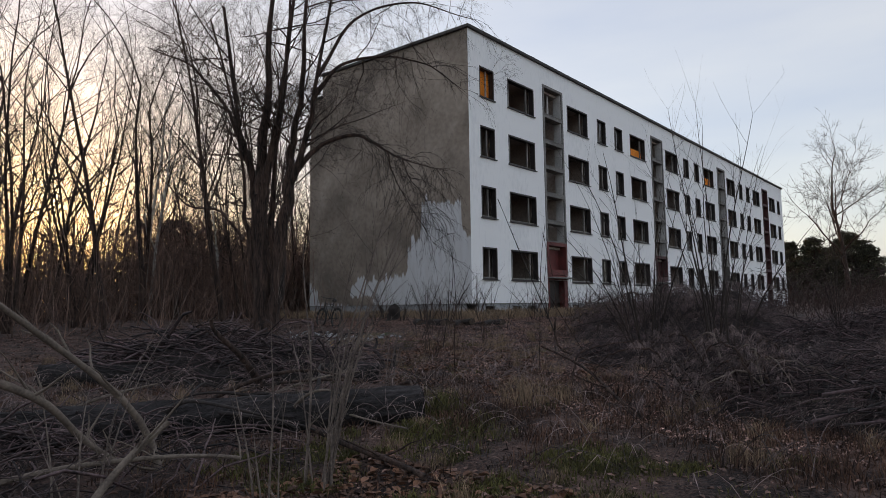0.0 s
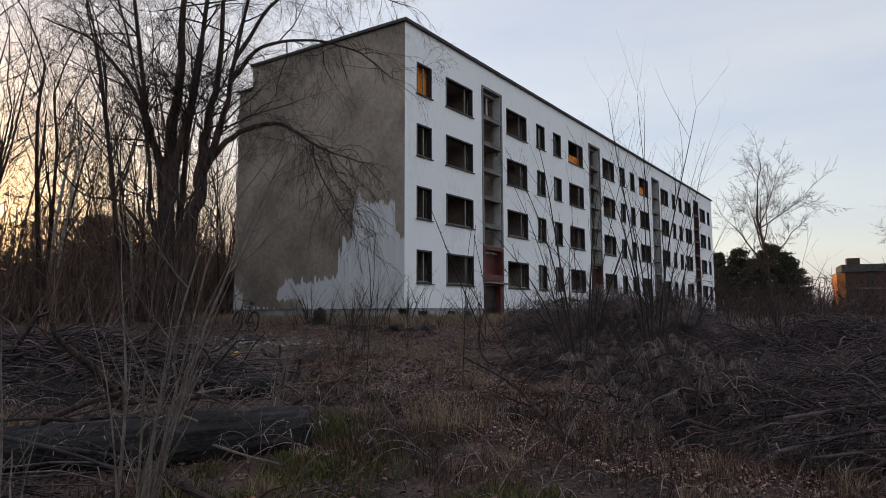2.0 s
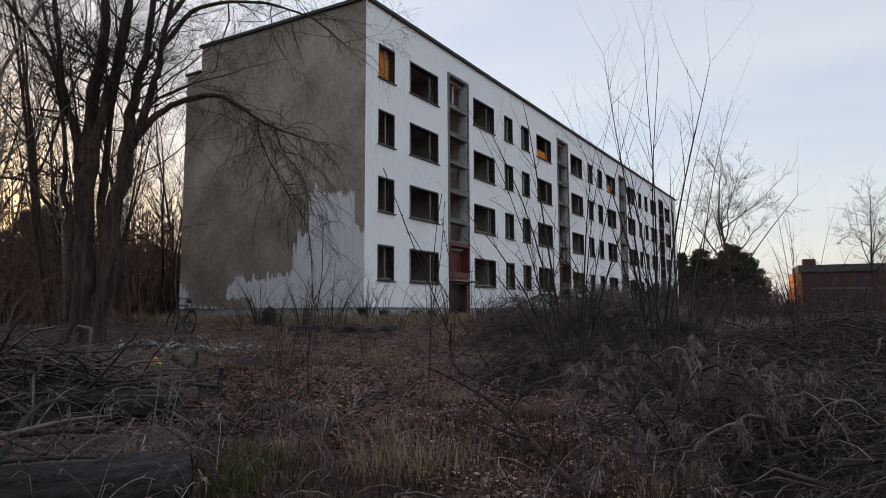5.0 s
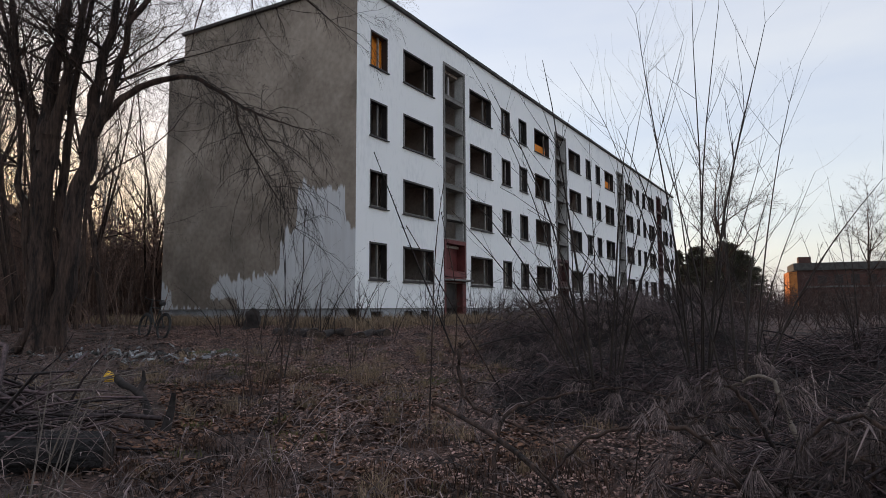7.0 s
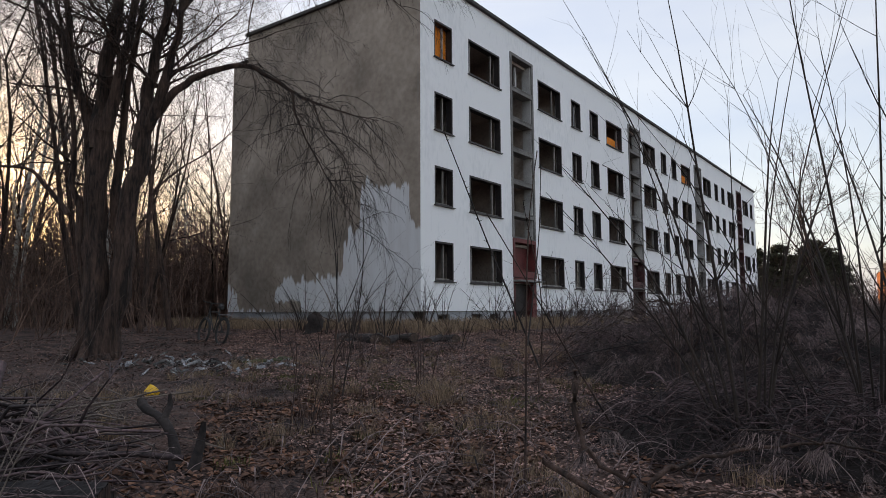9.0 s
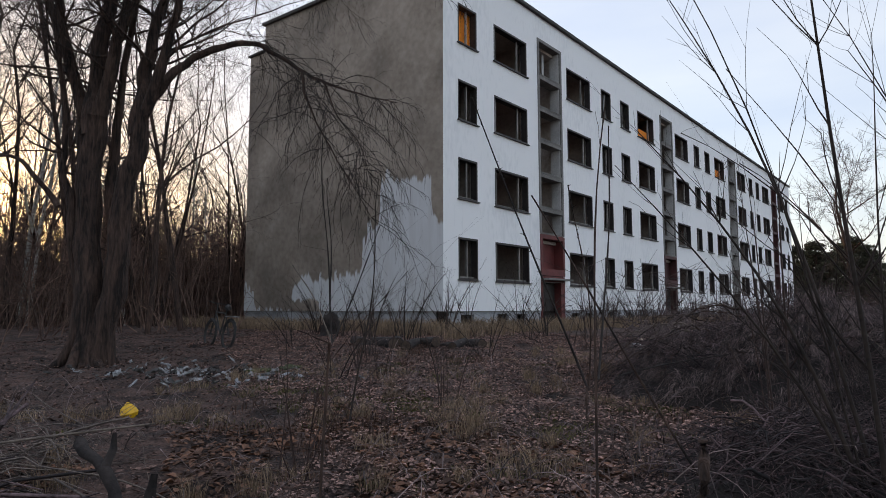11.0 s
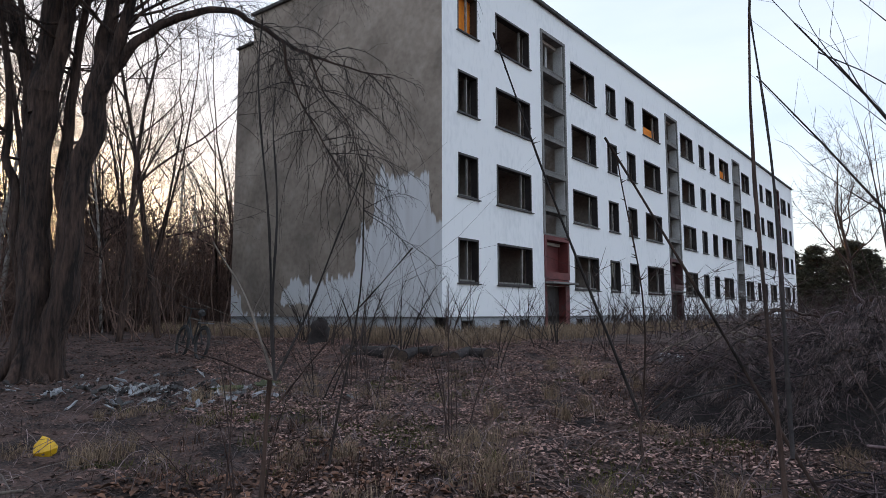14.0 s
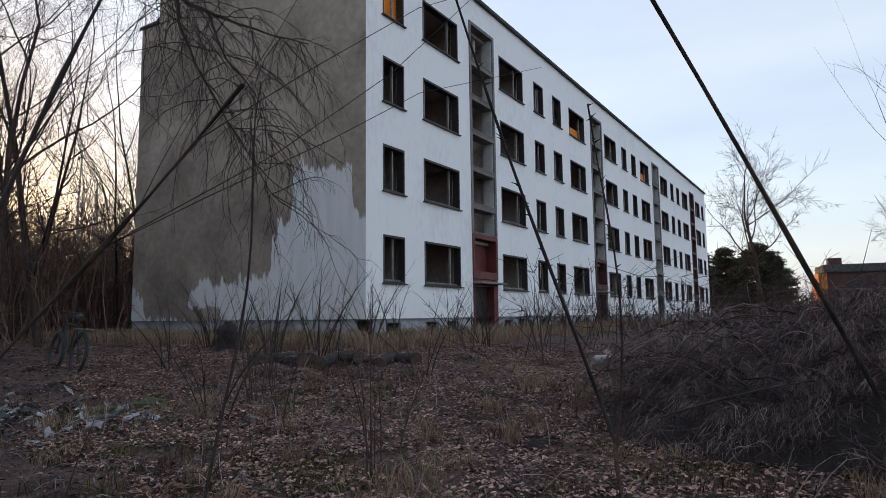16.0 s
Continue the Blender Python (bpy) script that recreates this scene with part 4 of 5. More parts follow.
# leaning single stems close to the walked line
def whip(name, a, b, r0, r1, mat, label, seed, thorns=0, twigs=0, wob=0.05, sag=0.0):
    rnd = random.Random(seed)
    ob = thing(name, label, "branch")
    m = (Vector(a) + Vector(b)) / 2 + Vector((rnd.uniform(-1, 1), rnd.uniform(-1, 1), rnd.uniform(-0.5, 1))) * wob * 2.0 * (Vector(b) - Vector(a)).length + Vector((0, 0, sag * 2))
    pts = bend_line(a, m, b, 10, wob * 0.5, rnd)
    bb = Buf()
    bb.tube(pts, [r0 + (r1 - r0) * k / 10 + (0.0012 if k % 3 == 1 else 0) for k in range(11)], 7)
    part("stem", bb, mat, ob, smooth=True)
    for _ in range(thorns):
        k = rnd.uniform(1, 10)
        i = min(int(k), 9)
        p = Vector(pts[i]).lerp(Vector(pts[i + 1]), k - i)
        v = Vector((rnd.uniform(-1, 1), rnd.uniform(-1, 1), rnd.uniform(-0.1, 0.6))).normalized() * rnd.uniform(0.025, 0.05)
        tb = Buf()
        tb.tube([tuple(p), tuple(p + v)], [0.006, 0.001], 4, caps=False)
        part("thorn", tb, mat, ob)
    for _ in range(twigs):
        k = rnd.randrange(3, 11)
        v = Vector((rnd.uniform(-1, 1), rnd.uniform(-1, 1), rnd.uniform(0.1, 1))) * rnd.uniform(0.15, 0.5)
        r2 = min(r1 * 0.55, 0.011)
        tb = Buf()
        tb.tube(rough_line(pts[k], tuple(Vector(pts[k]) + v), 4, 0.16, rnd), [r2, r2 * 0.85, r2 * 0.7, r2 * 0.5, r2 * 0.3], 4, caps=False)
        part("twig", tb, mat, ob, smooth=True)
    return ob


def gz3(x, y, dz=-0.04):
    return (x, y, ground_z(x, y) + dz)


whip("thorny_stem", (-5.06, 11.11, -0.09), (-5.43, 9.75, 2.53), 0.012, 0.005, BARK_DARK, "dark thorny bramble stem leaning across", 1, thorns=34, wob=0.02)
whip("thorny_stem", (-5.05, 11.12, -0.1), (-5.0, 10.75, 1.85), 0.008, 0.004, BARK, "thorny upright bramble stem", 2, thorns=22, wob=0.03)
whip("thorny_stem", (-5.05, 11.1, -0.1), (-4.28, 12.4, 0.75), 0.006, 0.003, BARK, "bowed bramble stem reaching over the brushwood", 31, thorns=8, wob=0.03, sag=0.1, twigs=3)
whip("thorny_stem", (-5.05, 11.1, -0.12), (-4.3, 12.3, 0.5), 0.006, 0.003, BARK, "bowed bramble stem reaching over the brushwood", 35, thorns=6, wob=0.03, sag=0.08, twigs=3)
whip("thorny_stem", (-4.9, 11.54, 0.0), (-4.05, 12.3, 0.2), 0.008, 0.005, BARK_DARK, "thorny bramble stem reaching over the brushwood", 36, thorns=10, wob=0.02)
whip("thorny_stem", gz3(-4.95, 10.9), (-5.06, 11.11, -0.09), 0.013, 0.011, BARK, "stout foot of a thorny bramble stem", 45, thorns=5, wob=0.03)
whip("leaning_stem", gz3(-3.37, 9.45), (-4.2, 8.72, 1.37), 0.0085, 0.004, BARK, "long leaning bare stem", 3, wob=0.012)
whip("leaning_stem", gz3(-3.43, 7.95), (-3.59, 8.48, 1.75), 0.0075, 0.003, BARK, "upright thin grey bare stem", 4, twigs=1, wob=0.015)
whip("leaning_stem", (-3.48, 8.1, 0.35), (-3.62, 8.62, 1.68), 0.005, 0.0025, BARK_DARK, "upright thin grey bare stem", 5, wob=0.015)
whip("leaning_stem", gz3(-2.0, 10.5), (-3.6, 9.6, 1.85), 0.007, 0.002, TWIG, "thin arching bare whip", 6, twigs=2, sag=0.35)
whip("leaning_stem", gz3(-1.9, 10.4), (-3.25, 9.85, 2.3), 0.007, 0.002, TWIG, "thin arching bare whip", 32, twigs=2, sag=0.3)
whip("leaning_stem", gz3(-2.1, 10.4), (-3.2, 9.5, 1.55), 0.007, 0.002, TWIG, "thin arching bare whip", 33, twigs=2, sag=0.3)
whip("leaning_stem", gz3(-4.68, 7.5), (-4.66, 7.53, 0.5), 0.008, 0.006, BARK, "thin forked bare stem", 7, twigs=3, wob=0.03)
whip("leaning_stem", (-4.66, 7.53, 0.5), (-4.54, 7.73, 1.11), 0.0035, 0.0015, BARK_DARK, "thin dark shoot leaning from its fork", 8, twigs=3, wob=0.05)
whip("leaning_stem", (-4.66, 7.53, 0.5), (-4.86, 7.68, 1.4), 0.004, 0.0015, BARK_DARK, "thin dark upright shoot", 37, twigs=3, wob=0.05)
whip("leaning_stem", (-4.66, 7.53, 0.5), (-4.71, 7.5, 1.57), 0.004, 0.0015, BARK_DARK, "thin dark upright shoot", 9, twigs=3, wob=0.05)
whip("leaning_stem", (-4.66, 7.53, 0.5), (-4.97, 7.53, 0.91), 0.004, 0.002, BARK_PALE, "thin pale leaning shoot", 38, twigs=4, wob=0.05)
whip("leaning_stem", (-4.66, 7.53, 0.42), (-4.30, 7.70, 0.86), 0.0022, 0.001, BARK, "long thin twig leaning away from its fork", 39, twigs=5, wob=0.03)
whip("leaning_stem", gz3(-6.6, 9.4), (-6.35, 9.6, 1.9), 0.009, 0.003, TWIG, "thin dark upright stem", 34, twigs=3)

# ---- fallen trunk, limbs and brushwood ----
def fallen_log(a, b, r, seed):
    rnd = random.Random(seed)
    ob = thing("fallen_log", "thick dark fallen tree trunk with furrowed bark", "log")
    bb = Buf()
    pts = rough_line(a, b, 60, 0.02, rnd)
    n, sides = len(pts), 44
    ax = (Vector(b) - Vector(a)).normalized()
    u = ax.cross(Vector((0, 0, 1))).normalized()
    w = u.cross(ax)
    for k, p in enumerate(pts):
        for s in range(sides):
            ang = 6.2832 * s / sides
            q = r * (0.94 + 0.42 * abs(noise.noise((s * 0.8, k * 0.09, 2.0))) + 0.12 * noise.noise((s * 1.1, k * 0.22, 6.0)) + 0.10 * noise.noise((math.cos(ang), math.sin(ang) + k * 0.05, 4.0))) * (1.0 - 0.003 * k)
            v = Vector(p) + u * math.cos(ang) * q + w * math.sin(ang) * q
            bb.v.append(tuple(v))
    for k in range(n - 1):
        for s in range(sides):
            t = (s + 1) % sides
            bb.f.append((k * sides + s, k * sides + t, (k + 1) * sides + t, (k + 1) * sides + s))
    bb.f.append(tuple(range(sides)))
    part("bark", bb, BARK_LOG, ob, smooth=True)
    cap = Buf()
    cap.v = [tuple(Vector(v) + ax * 0.004) for v in bb.v[-sides:]]
    cap.f = [tuple(range(sides))]
    part("cut_end", cap, BARK, ob)
    return ob


fallen_log((-5.2, 0.8, ground_z(-5.2, 0.8) + 0.15), (-2.72, 4.62, ground_z(-2.72, 4.62) + 0.16), 0.2, 1)
fallen_log((-8.6, 3.0, ground_z(-8.6, 3.0) + 0.12), (-4.9, 6.1, ground_z(-4.9, 6.1) + 0.14), 0.15, 2)

whip("fallen_limb", (-2.5, 0.7, 0.66), gz3(-2.98, 2.08, 0.05), 0.016, 0.026, BARK_PALE, "bare pale broken limb", 11, twigs=10, wob=0.10)
whip("fallen_limb", (-2.5, 0.85, 0.12), gz3(-2.75, 1.7, 0.2), 0.026, 0.018, BARK_PALE, "bare pale broken limb", 12, twigs=8, wob=0.10)
whip("fallen_limb", gz3(-2.2, 1.2, 0.02), (-2.28, 1.8, -0.25), 0.026, 0.018, BARK_PALE, "bleached bare limb beside the trunk", 13, twigs=3, wob=0.08)
whip("fallen_limb", gz3(-3.2, 0.9, 0.1), gz3(-2.1, 2.2, 0.25), 0.022, 0.012, BARK_PALE, "bleached bare limb beside the trunk", 14, twigs=5, wob=0.1)
whip("fallen_limb", gz3(-5.2, 4.4, 0.1), (-5.0, 3.6, 0.35), 0.05, 0.02, BARK, "broken limb rising from the brushwood", 15, twigs=6, wob=0.1)
whip("fallen_limb", gz3(-2.9, 3.4, 0.1), gz3(-1.4, 3.2, 0.08), 0.03, 0.02, BARK, "broken limb on the ground", 16, twigs=2, wob=0.05)
whip("fallen_limb", gz3(-2.75, 6.95, 0.5), gz3(-1.0, 6.0, 0.03), 0.012, 0.02, BARK, "crooked fallen limb over dead grass", 17, twigs=6, wob=0.10, sag=-0.15)
whip("fallen_limb", gz3(-8.6, 6.6, 0.05), gz3(-5.6, 7.3, 0.12), 0.011, 0.005, BARK_PALE, "bleached fallen limb on dead grass", 18, twigs=6, wob=0.08)
whip("fallen_limb", gz3(-8.2, 6.0, 0.05), gz3(-6.5, 7.5, 0.4), 0.013, 0.007, BARK_PALE, "bleached fallen limb on dead grass", 19, twigs=3, wob=0.04)
# crooked branches lying over the fallen trunks
br_ = random.Random(77)
for k in range(26):
    t = br_.random()
    x, y = -5.3 + 2.0 * t + br_.uniform(-0.9, 0.7), 0.3 + 4.9 * t + br_.uniform(-0.5, 0.5)
    a, ln = br_.uniform(0, 6.283), br_.uniform(0.7, 1.9)
    lift = br_.uniform(0.05, 0.45)
    x2, y2 = x + math.cos(a) * ln, y + math.sin(a) * ln
    if x2 > -2.2 or x > -2.4:
        continue
    whip("fallen_limb", gz3(x, y, br_.uniform(0.02, 0.25)), gz3(x2, y2, lift), br_.uniform(0.014, 0.032), 0.007, (BARK_DARK, BARK_PALE, BARK_DARK, BARK)[k % 4], "crooked broken branch lying over the fallen trunk", 200 + k, twigs=5, wob=0.10, sag=br_.uniform(0.0, 0.12))
snag = thing("snag", "short dark broken snag with a knobbed top", "stump")
sb_ = Buf()
sb_.tube([gz3(-5.78, 7.0, -0.1), (-5.8, 7.0, -0.42), (-5.88, 7.02, -0.33), (-5.95, 7.0, -0.24), (-6.08, 7.0, -0.19), (-6.2, 6.98, -0.16), (-6.27, 6.98, -0.12), (-6.3, 6.98, -0.09)], [0.06, 0.042, 0.033, 0.036, 0.028, 0.034, 0.038, 0.018], 9)
part("stem", sb_, BARK_DARK, snag, smooth=True)
sb_ = Buf()
sb_.tube([(-5.98, 7.0, -0.23), (-5.96, 7.04, -0.12), (-6.0, 7.06, -0.04)], [0.03, 0.022, 0.012], 7)
part("stub", sb_, BARK_DARK, snag, smooth=True)
sb_ = Buf()
sb_.tube([gz3(-5.66, 7.05, -0.06), (-5.6, 7.08, -0.36), (-5.63, 7.12, -0.22)], [0.05, 0.034, 0.018], 7)
part("stub", sb_, BARK_DARK, snag, smooth=True)


def heap(name, label, cx, cy, rx, ry, turn, h, n, seed, mat, r=(0.004, 0.012), ln=(0.5, 1.6), core=True, way=None, drape=0):
    """A heap of cut brushwood: a core coloured near-black as shade in the gaps, and a tangle of sticks over it."""
    rnd = random.Random(seed)
    ob = thing(name, label, "brushwood")
    ct, st = math.cos(radians(turn)), math.sin(radians(turn))

    def top(u, v):
        d = math.hypot(u, v)
        return max(0.0, 1 - d**2) ** 0.75 * h * (0.8 + 0.5 * noise.noise((u * 2.1, v * 2.1, seed * 1.7)))

    def where(u, v):
        return cx + ct * u * rx - st * v * ry, cy + st * u * rx + ct * v * ry

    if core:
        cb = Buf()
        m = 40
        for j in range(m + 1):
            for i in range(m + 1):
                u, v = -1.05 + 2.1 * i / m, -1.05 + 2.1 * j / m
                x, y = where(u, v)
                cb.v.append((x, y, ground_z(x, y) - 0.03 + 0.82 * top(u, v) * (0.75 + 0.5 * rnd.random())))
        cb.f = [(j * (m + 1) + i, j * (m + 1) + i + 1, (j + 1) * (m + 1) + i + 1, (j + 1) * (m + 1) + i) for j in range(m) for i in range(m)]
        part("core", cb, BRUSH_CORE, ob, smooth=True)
    sb = Buf()
    for _ in range(n):
        a, d = rnd.uniform(0, 6.283), rnd.random() ** 0.6
        u, v = math.cos(a) * d, math.sin(a) * d
        x, y = where(u, v)
        z = ground_z(x, y) + top(u, v) * rnd.uniform(0.82, 1.08) + 0.01
        if way is None or rnd.random() < 0.35:
            b_ = rnd.uniform(0, 6.283)
        else:
            b_ = radians(way) + rnd.gauss(0, 0.35)
        l_ = rnd.uniform(*ln)
        el = rnd.gauss(0.05, 0.28)
        v3 = Vector((math.cos(b_) * math.cos(el), math.sin(b_) * math.cos(el), math.sin(el))) * l_
        p = Vector((x, y, z))
        pts = rough_line(tuple(p - v3 * 0.5), tuple(p + v3 * 0.5), 6, rnd.uniform(0.1, 0.4), rnd, rnd.uniform(-0.06, 0.18))
        pts = [(q[0], q[1], max(q[2], ground_z(q[0], q[1]) + 0.01)) for q in pts]
        rr = rnd.uniform(*r) * (2.2 if rnd.random() < 0.05 else 1)
        sb.tube(pts, [rr, rr, rr * 0.95, rr * 0.85, rr * 0.75, rr * 0.55, rr * 0.3], 4 if rr > 0.005 else 3, caps=False)
        if rnd.random() < 0.6:
            for _ in range(2):
                q = Vector(pts[rnd.randrange(2, 7)])
                t = Vector((rnd.uniform(-1, 1), rnd.uniform(-1, 1), rnd.uniform(-0.3, 0.8))) * rnd.uniform(0.1, 0.35)
                sb.tube([tuple(q), tuple(q + t)], [rr * 0.5, rr * 0.2], 3, caps=False)
    if drape:
        db = Buf()
        for _ in range(drape):
            a, d = rnd.uniform(0, 6.283), rnd.random() ** 0.5
            u, v = math.cos(a) * d, math.sin(a) * d
            if noise.noise((u * 5, v * 5, 3.0)) + 0.5 * noise.noise((u * 13, v * 13, 8.0)) < 0.16:
                continue
            x, y = where(u, v)
            p = Vector((x, y, ground_z(x, y) + top(u, v) * rnd.uniform(0.95, 1.15) + 0.05))
            out = Vector((x - cx, y - cy, 0))
            out = out.normalized() if out.length > 0.01 else Vector((1, 0, 0))
            for _ in range(22):
                q = p + Vector((rnd.gauss(0, 0.06), rnd.gauss(0, 0.06), rnd.gauss(0, 0.03)))
                v3 = (out * rnd.uniform(0.2, 0.8) + Vector((rnd.uniform(-0.5, 0.5), rnd.uniform(-0.5, 0.5), rnd.uniform(-1.2, -0.2)))).normalized() * rnd.uniform(0.05, 0.17)
                s_ = v3.cross(Vector((rnd.uniform(-1, 1), rnd.uniform(-1, 1), 0.3))).normalized() * rnd.uniform(0.0015, 0.0035)
                db.tri(tuple(q - s_), tuple(q + s_), tuple(q + v3))
        o = part("withered_foliage", db, STALK, ob, "grey withered foliage")
        o["kind"] = "stuff"
        for _ in range(34):
            a = rnd.uniform(2.2, 5.6)
            u, v = math.cos(a) * 0.75, math.sin(a) * 0.75
            x, y = where(u, v)
            z = ground_z(x, y) + top(u, v)
            b_ = a + radians(turn) + rnd.gauss(0, 0.6)
            l_ = rnd.uniform(0.8, 1.9)
            e = (x + math.cos(b_) * l_ * 0.6, y + math.sin(b_) * l_ * 0.6, z + l_ * rnd.uniform(-0.15, 0.4))
            pts = bend_line((x, y, z), (x + math.cos(b_) * l_ * 0.35, y + math.sin(b_) * l_ * 0.35, z + l_ * 0.3), e, 6, 0.05, rnd)
            pts = [(q[0], q[1], max(q[2], ground_z(q[0], q[1]) + 0.02)) for q in pts]
            r_ = rnd.uniform(0.003, 0.008)
            sb.tube(pts, [r_ * (1 - 0.12 * q) for q in range(7)], 4, caps=False)
            for _ in range(5):
                q = Vector(pts[rnd.randrange(2, 7)])
                sb.tube([tuple(q), tuple(q + Vector((rnd.uniform(-1, 1), rnd.uniform(-1, 1), rnd.uniform(-0.4, 0.6))) * rnd.uniform(0.1, 0.4))], [r_ * 0.45, r_ * 0.2], 3, caps=False)
    o = part("stick_tangle", sb, mat, ob, smooth=True)
    o["kind"] = "stuff"
    return ob


STALK = material("dead_stalks", (0.036, 0.026, 0.025), (0.25, 0.187, 0.175), 3, 30, 0.9, 0.0, island=0.85)
# core colour near-black, standing in for the shade between the sticks
BRUSH_CORE = material("brush_gap_shade", (0.005, 0.0035, 0.003), (0.024, 0.017, 0.014), 6, 45, 0.95, 1.0)
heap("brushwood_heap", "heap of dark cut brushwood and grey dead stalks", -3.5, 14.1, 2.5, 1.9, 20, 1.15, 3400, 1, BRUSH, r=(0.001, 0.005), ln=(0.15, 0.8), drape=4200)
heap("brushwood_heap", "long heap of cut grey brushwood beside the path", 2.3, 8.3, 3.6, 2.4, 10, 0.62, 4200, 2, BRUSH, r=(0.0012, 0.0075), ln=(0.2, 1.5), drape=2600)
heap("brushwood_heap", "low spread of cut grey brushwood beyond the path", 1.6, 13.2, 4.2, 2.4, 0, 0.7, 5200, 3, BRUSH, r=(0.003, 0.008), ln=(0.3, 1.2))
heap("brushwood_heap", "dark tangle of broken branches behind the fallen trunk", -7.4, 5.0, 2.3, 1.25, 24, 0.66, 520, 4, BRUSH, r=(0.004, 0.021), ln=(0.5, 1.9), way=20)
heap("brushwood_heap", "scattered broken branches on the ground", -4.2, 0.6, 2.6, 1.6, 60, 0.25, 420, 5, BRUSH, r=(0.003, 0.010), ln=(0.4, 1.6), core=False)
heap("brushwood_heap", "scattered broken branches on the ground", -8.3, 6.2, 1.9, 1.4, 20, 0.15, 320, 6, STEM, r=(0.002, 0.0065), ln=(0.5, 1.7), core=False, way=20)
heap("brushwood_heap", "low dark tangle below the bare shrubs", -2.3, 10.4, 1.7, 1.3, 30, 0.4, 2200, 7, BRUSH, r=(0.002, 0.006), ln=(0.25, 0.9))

def stalks(name, label, n, x0, x1, y0, y1, lift, seed):
    """Bleached dead stalks, bent over, with feathery heads."""
    rnd = random.Random(seed)
    g = Buf()
    for _ in range(n):
        x, y = rnd.uniform(x0, x1), rnd.uniform(y0, y1)
        z = ground_z(x, y) + rnd.uniform(0.0, lift)
        a, ln = rnd.uniform(0, 6.283), rnd.uniform(0.25, 0.8)
        e = Vector((x + math.cos(a) * ln * 0.8, y + math.sin(a) * ln * 0.8, z + ln * rnd.uniform(-0.1, 0.6)))
        c = Vector((x, y, z)).lerp(e, 0.5) + Vector((0, 0, ln * 0.35))
        pts = bend_line((x, y, z), c, e, 5, 0.03, rnd)
        r = rnd.uniform(0.0015, 0.004)
        g.tube(pts, [r, r, r * 0.9, r * 0.8, r * 0.7, r * 0.5], 3, caps=False)
        for _ in range(rnd.randrange(2, 9)):
            v = Vector((rnd.uniform(-1, 1), rnd.uniform(-1, 1), rnd.uniform(-1.3, 0.4))) * rnd.uniform(0.03, 0.12)
            q = Vector(pts[rnd.randrange(3, 6)])
            w = v.cross(Vector((0, 0, 1))).normalized() * rnd.uniform(0.002, 0.006)
            g.tri(tuple(q - w), tuple(q + w), tuple(q + v))
    return solid(name, g, STALK, label, "dead stalks", kind="stuff")


stalks("dead_stalks", "bleached dead stalks caught in the brushwood", 450, -0.9, 5.5, 6.3, 10.4, 0.5, 1)
stalks("dead_stalks", "bleached dead stalks caught in the brushwood", 200, -5.6, -1.4, 12.5, 15.6, 0.9, 2)
stalks("dead_stalks", "bleached dead stalks bent over the ground", 500, -4.5, 3.0, 3.6, 9.6, 0.12, 3)
stalks("dead_stalks", "bleached dead stalks bent over the ground", 700, -11, -3, 7.5, 14.5, 0.06, 4)
stalks("dead_stalks", "bleached dead stalks among the fallen branches", 600, -7.5, -2.2, 0.6, 6.5, 0.25, 5)

# long cut poles lying side by side on the heap
pr = random.Random(41)
for k in range(70):
    x, y = 2.6 + pr.gauss(0, 0.8), 7.2 + pr.gauss(0, 0.5)
    a, ln = 0.62 + pr.gauss(0, 0.16), pr.uniform(1.4, 3.2)
    dx, dy = math.cos(a) * ln / 2, math.sin(a) * ln / 2
    h = pr.uniform(0.25, 0.62)
    whip("cut_pole", gz3(x - dx, y - dy, h - 0.2), gz3(x + dx, y + dy, h), pr.uniform(0.008, 0.016), 0.005, (BRUSH, BARK_PALE, BRUSH, BARK_DARK)[k % 4], "long thin cut pole lying on the brushwood", 500 + k, twigs=3, wob=0.035)


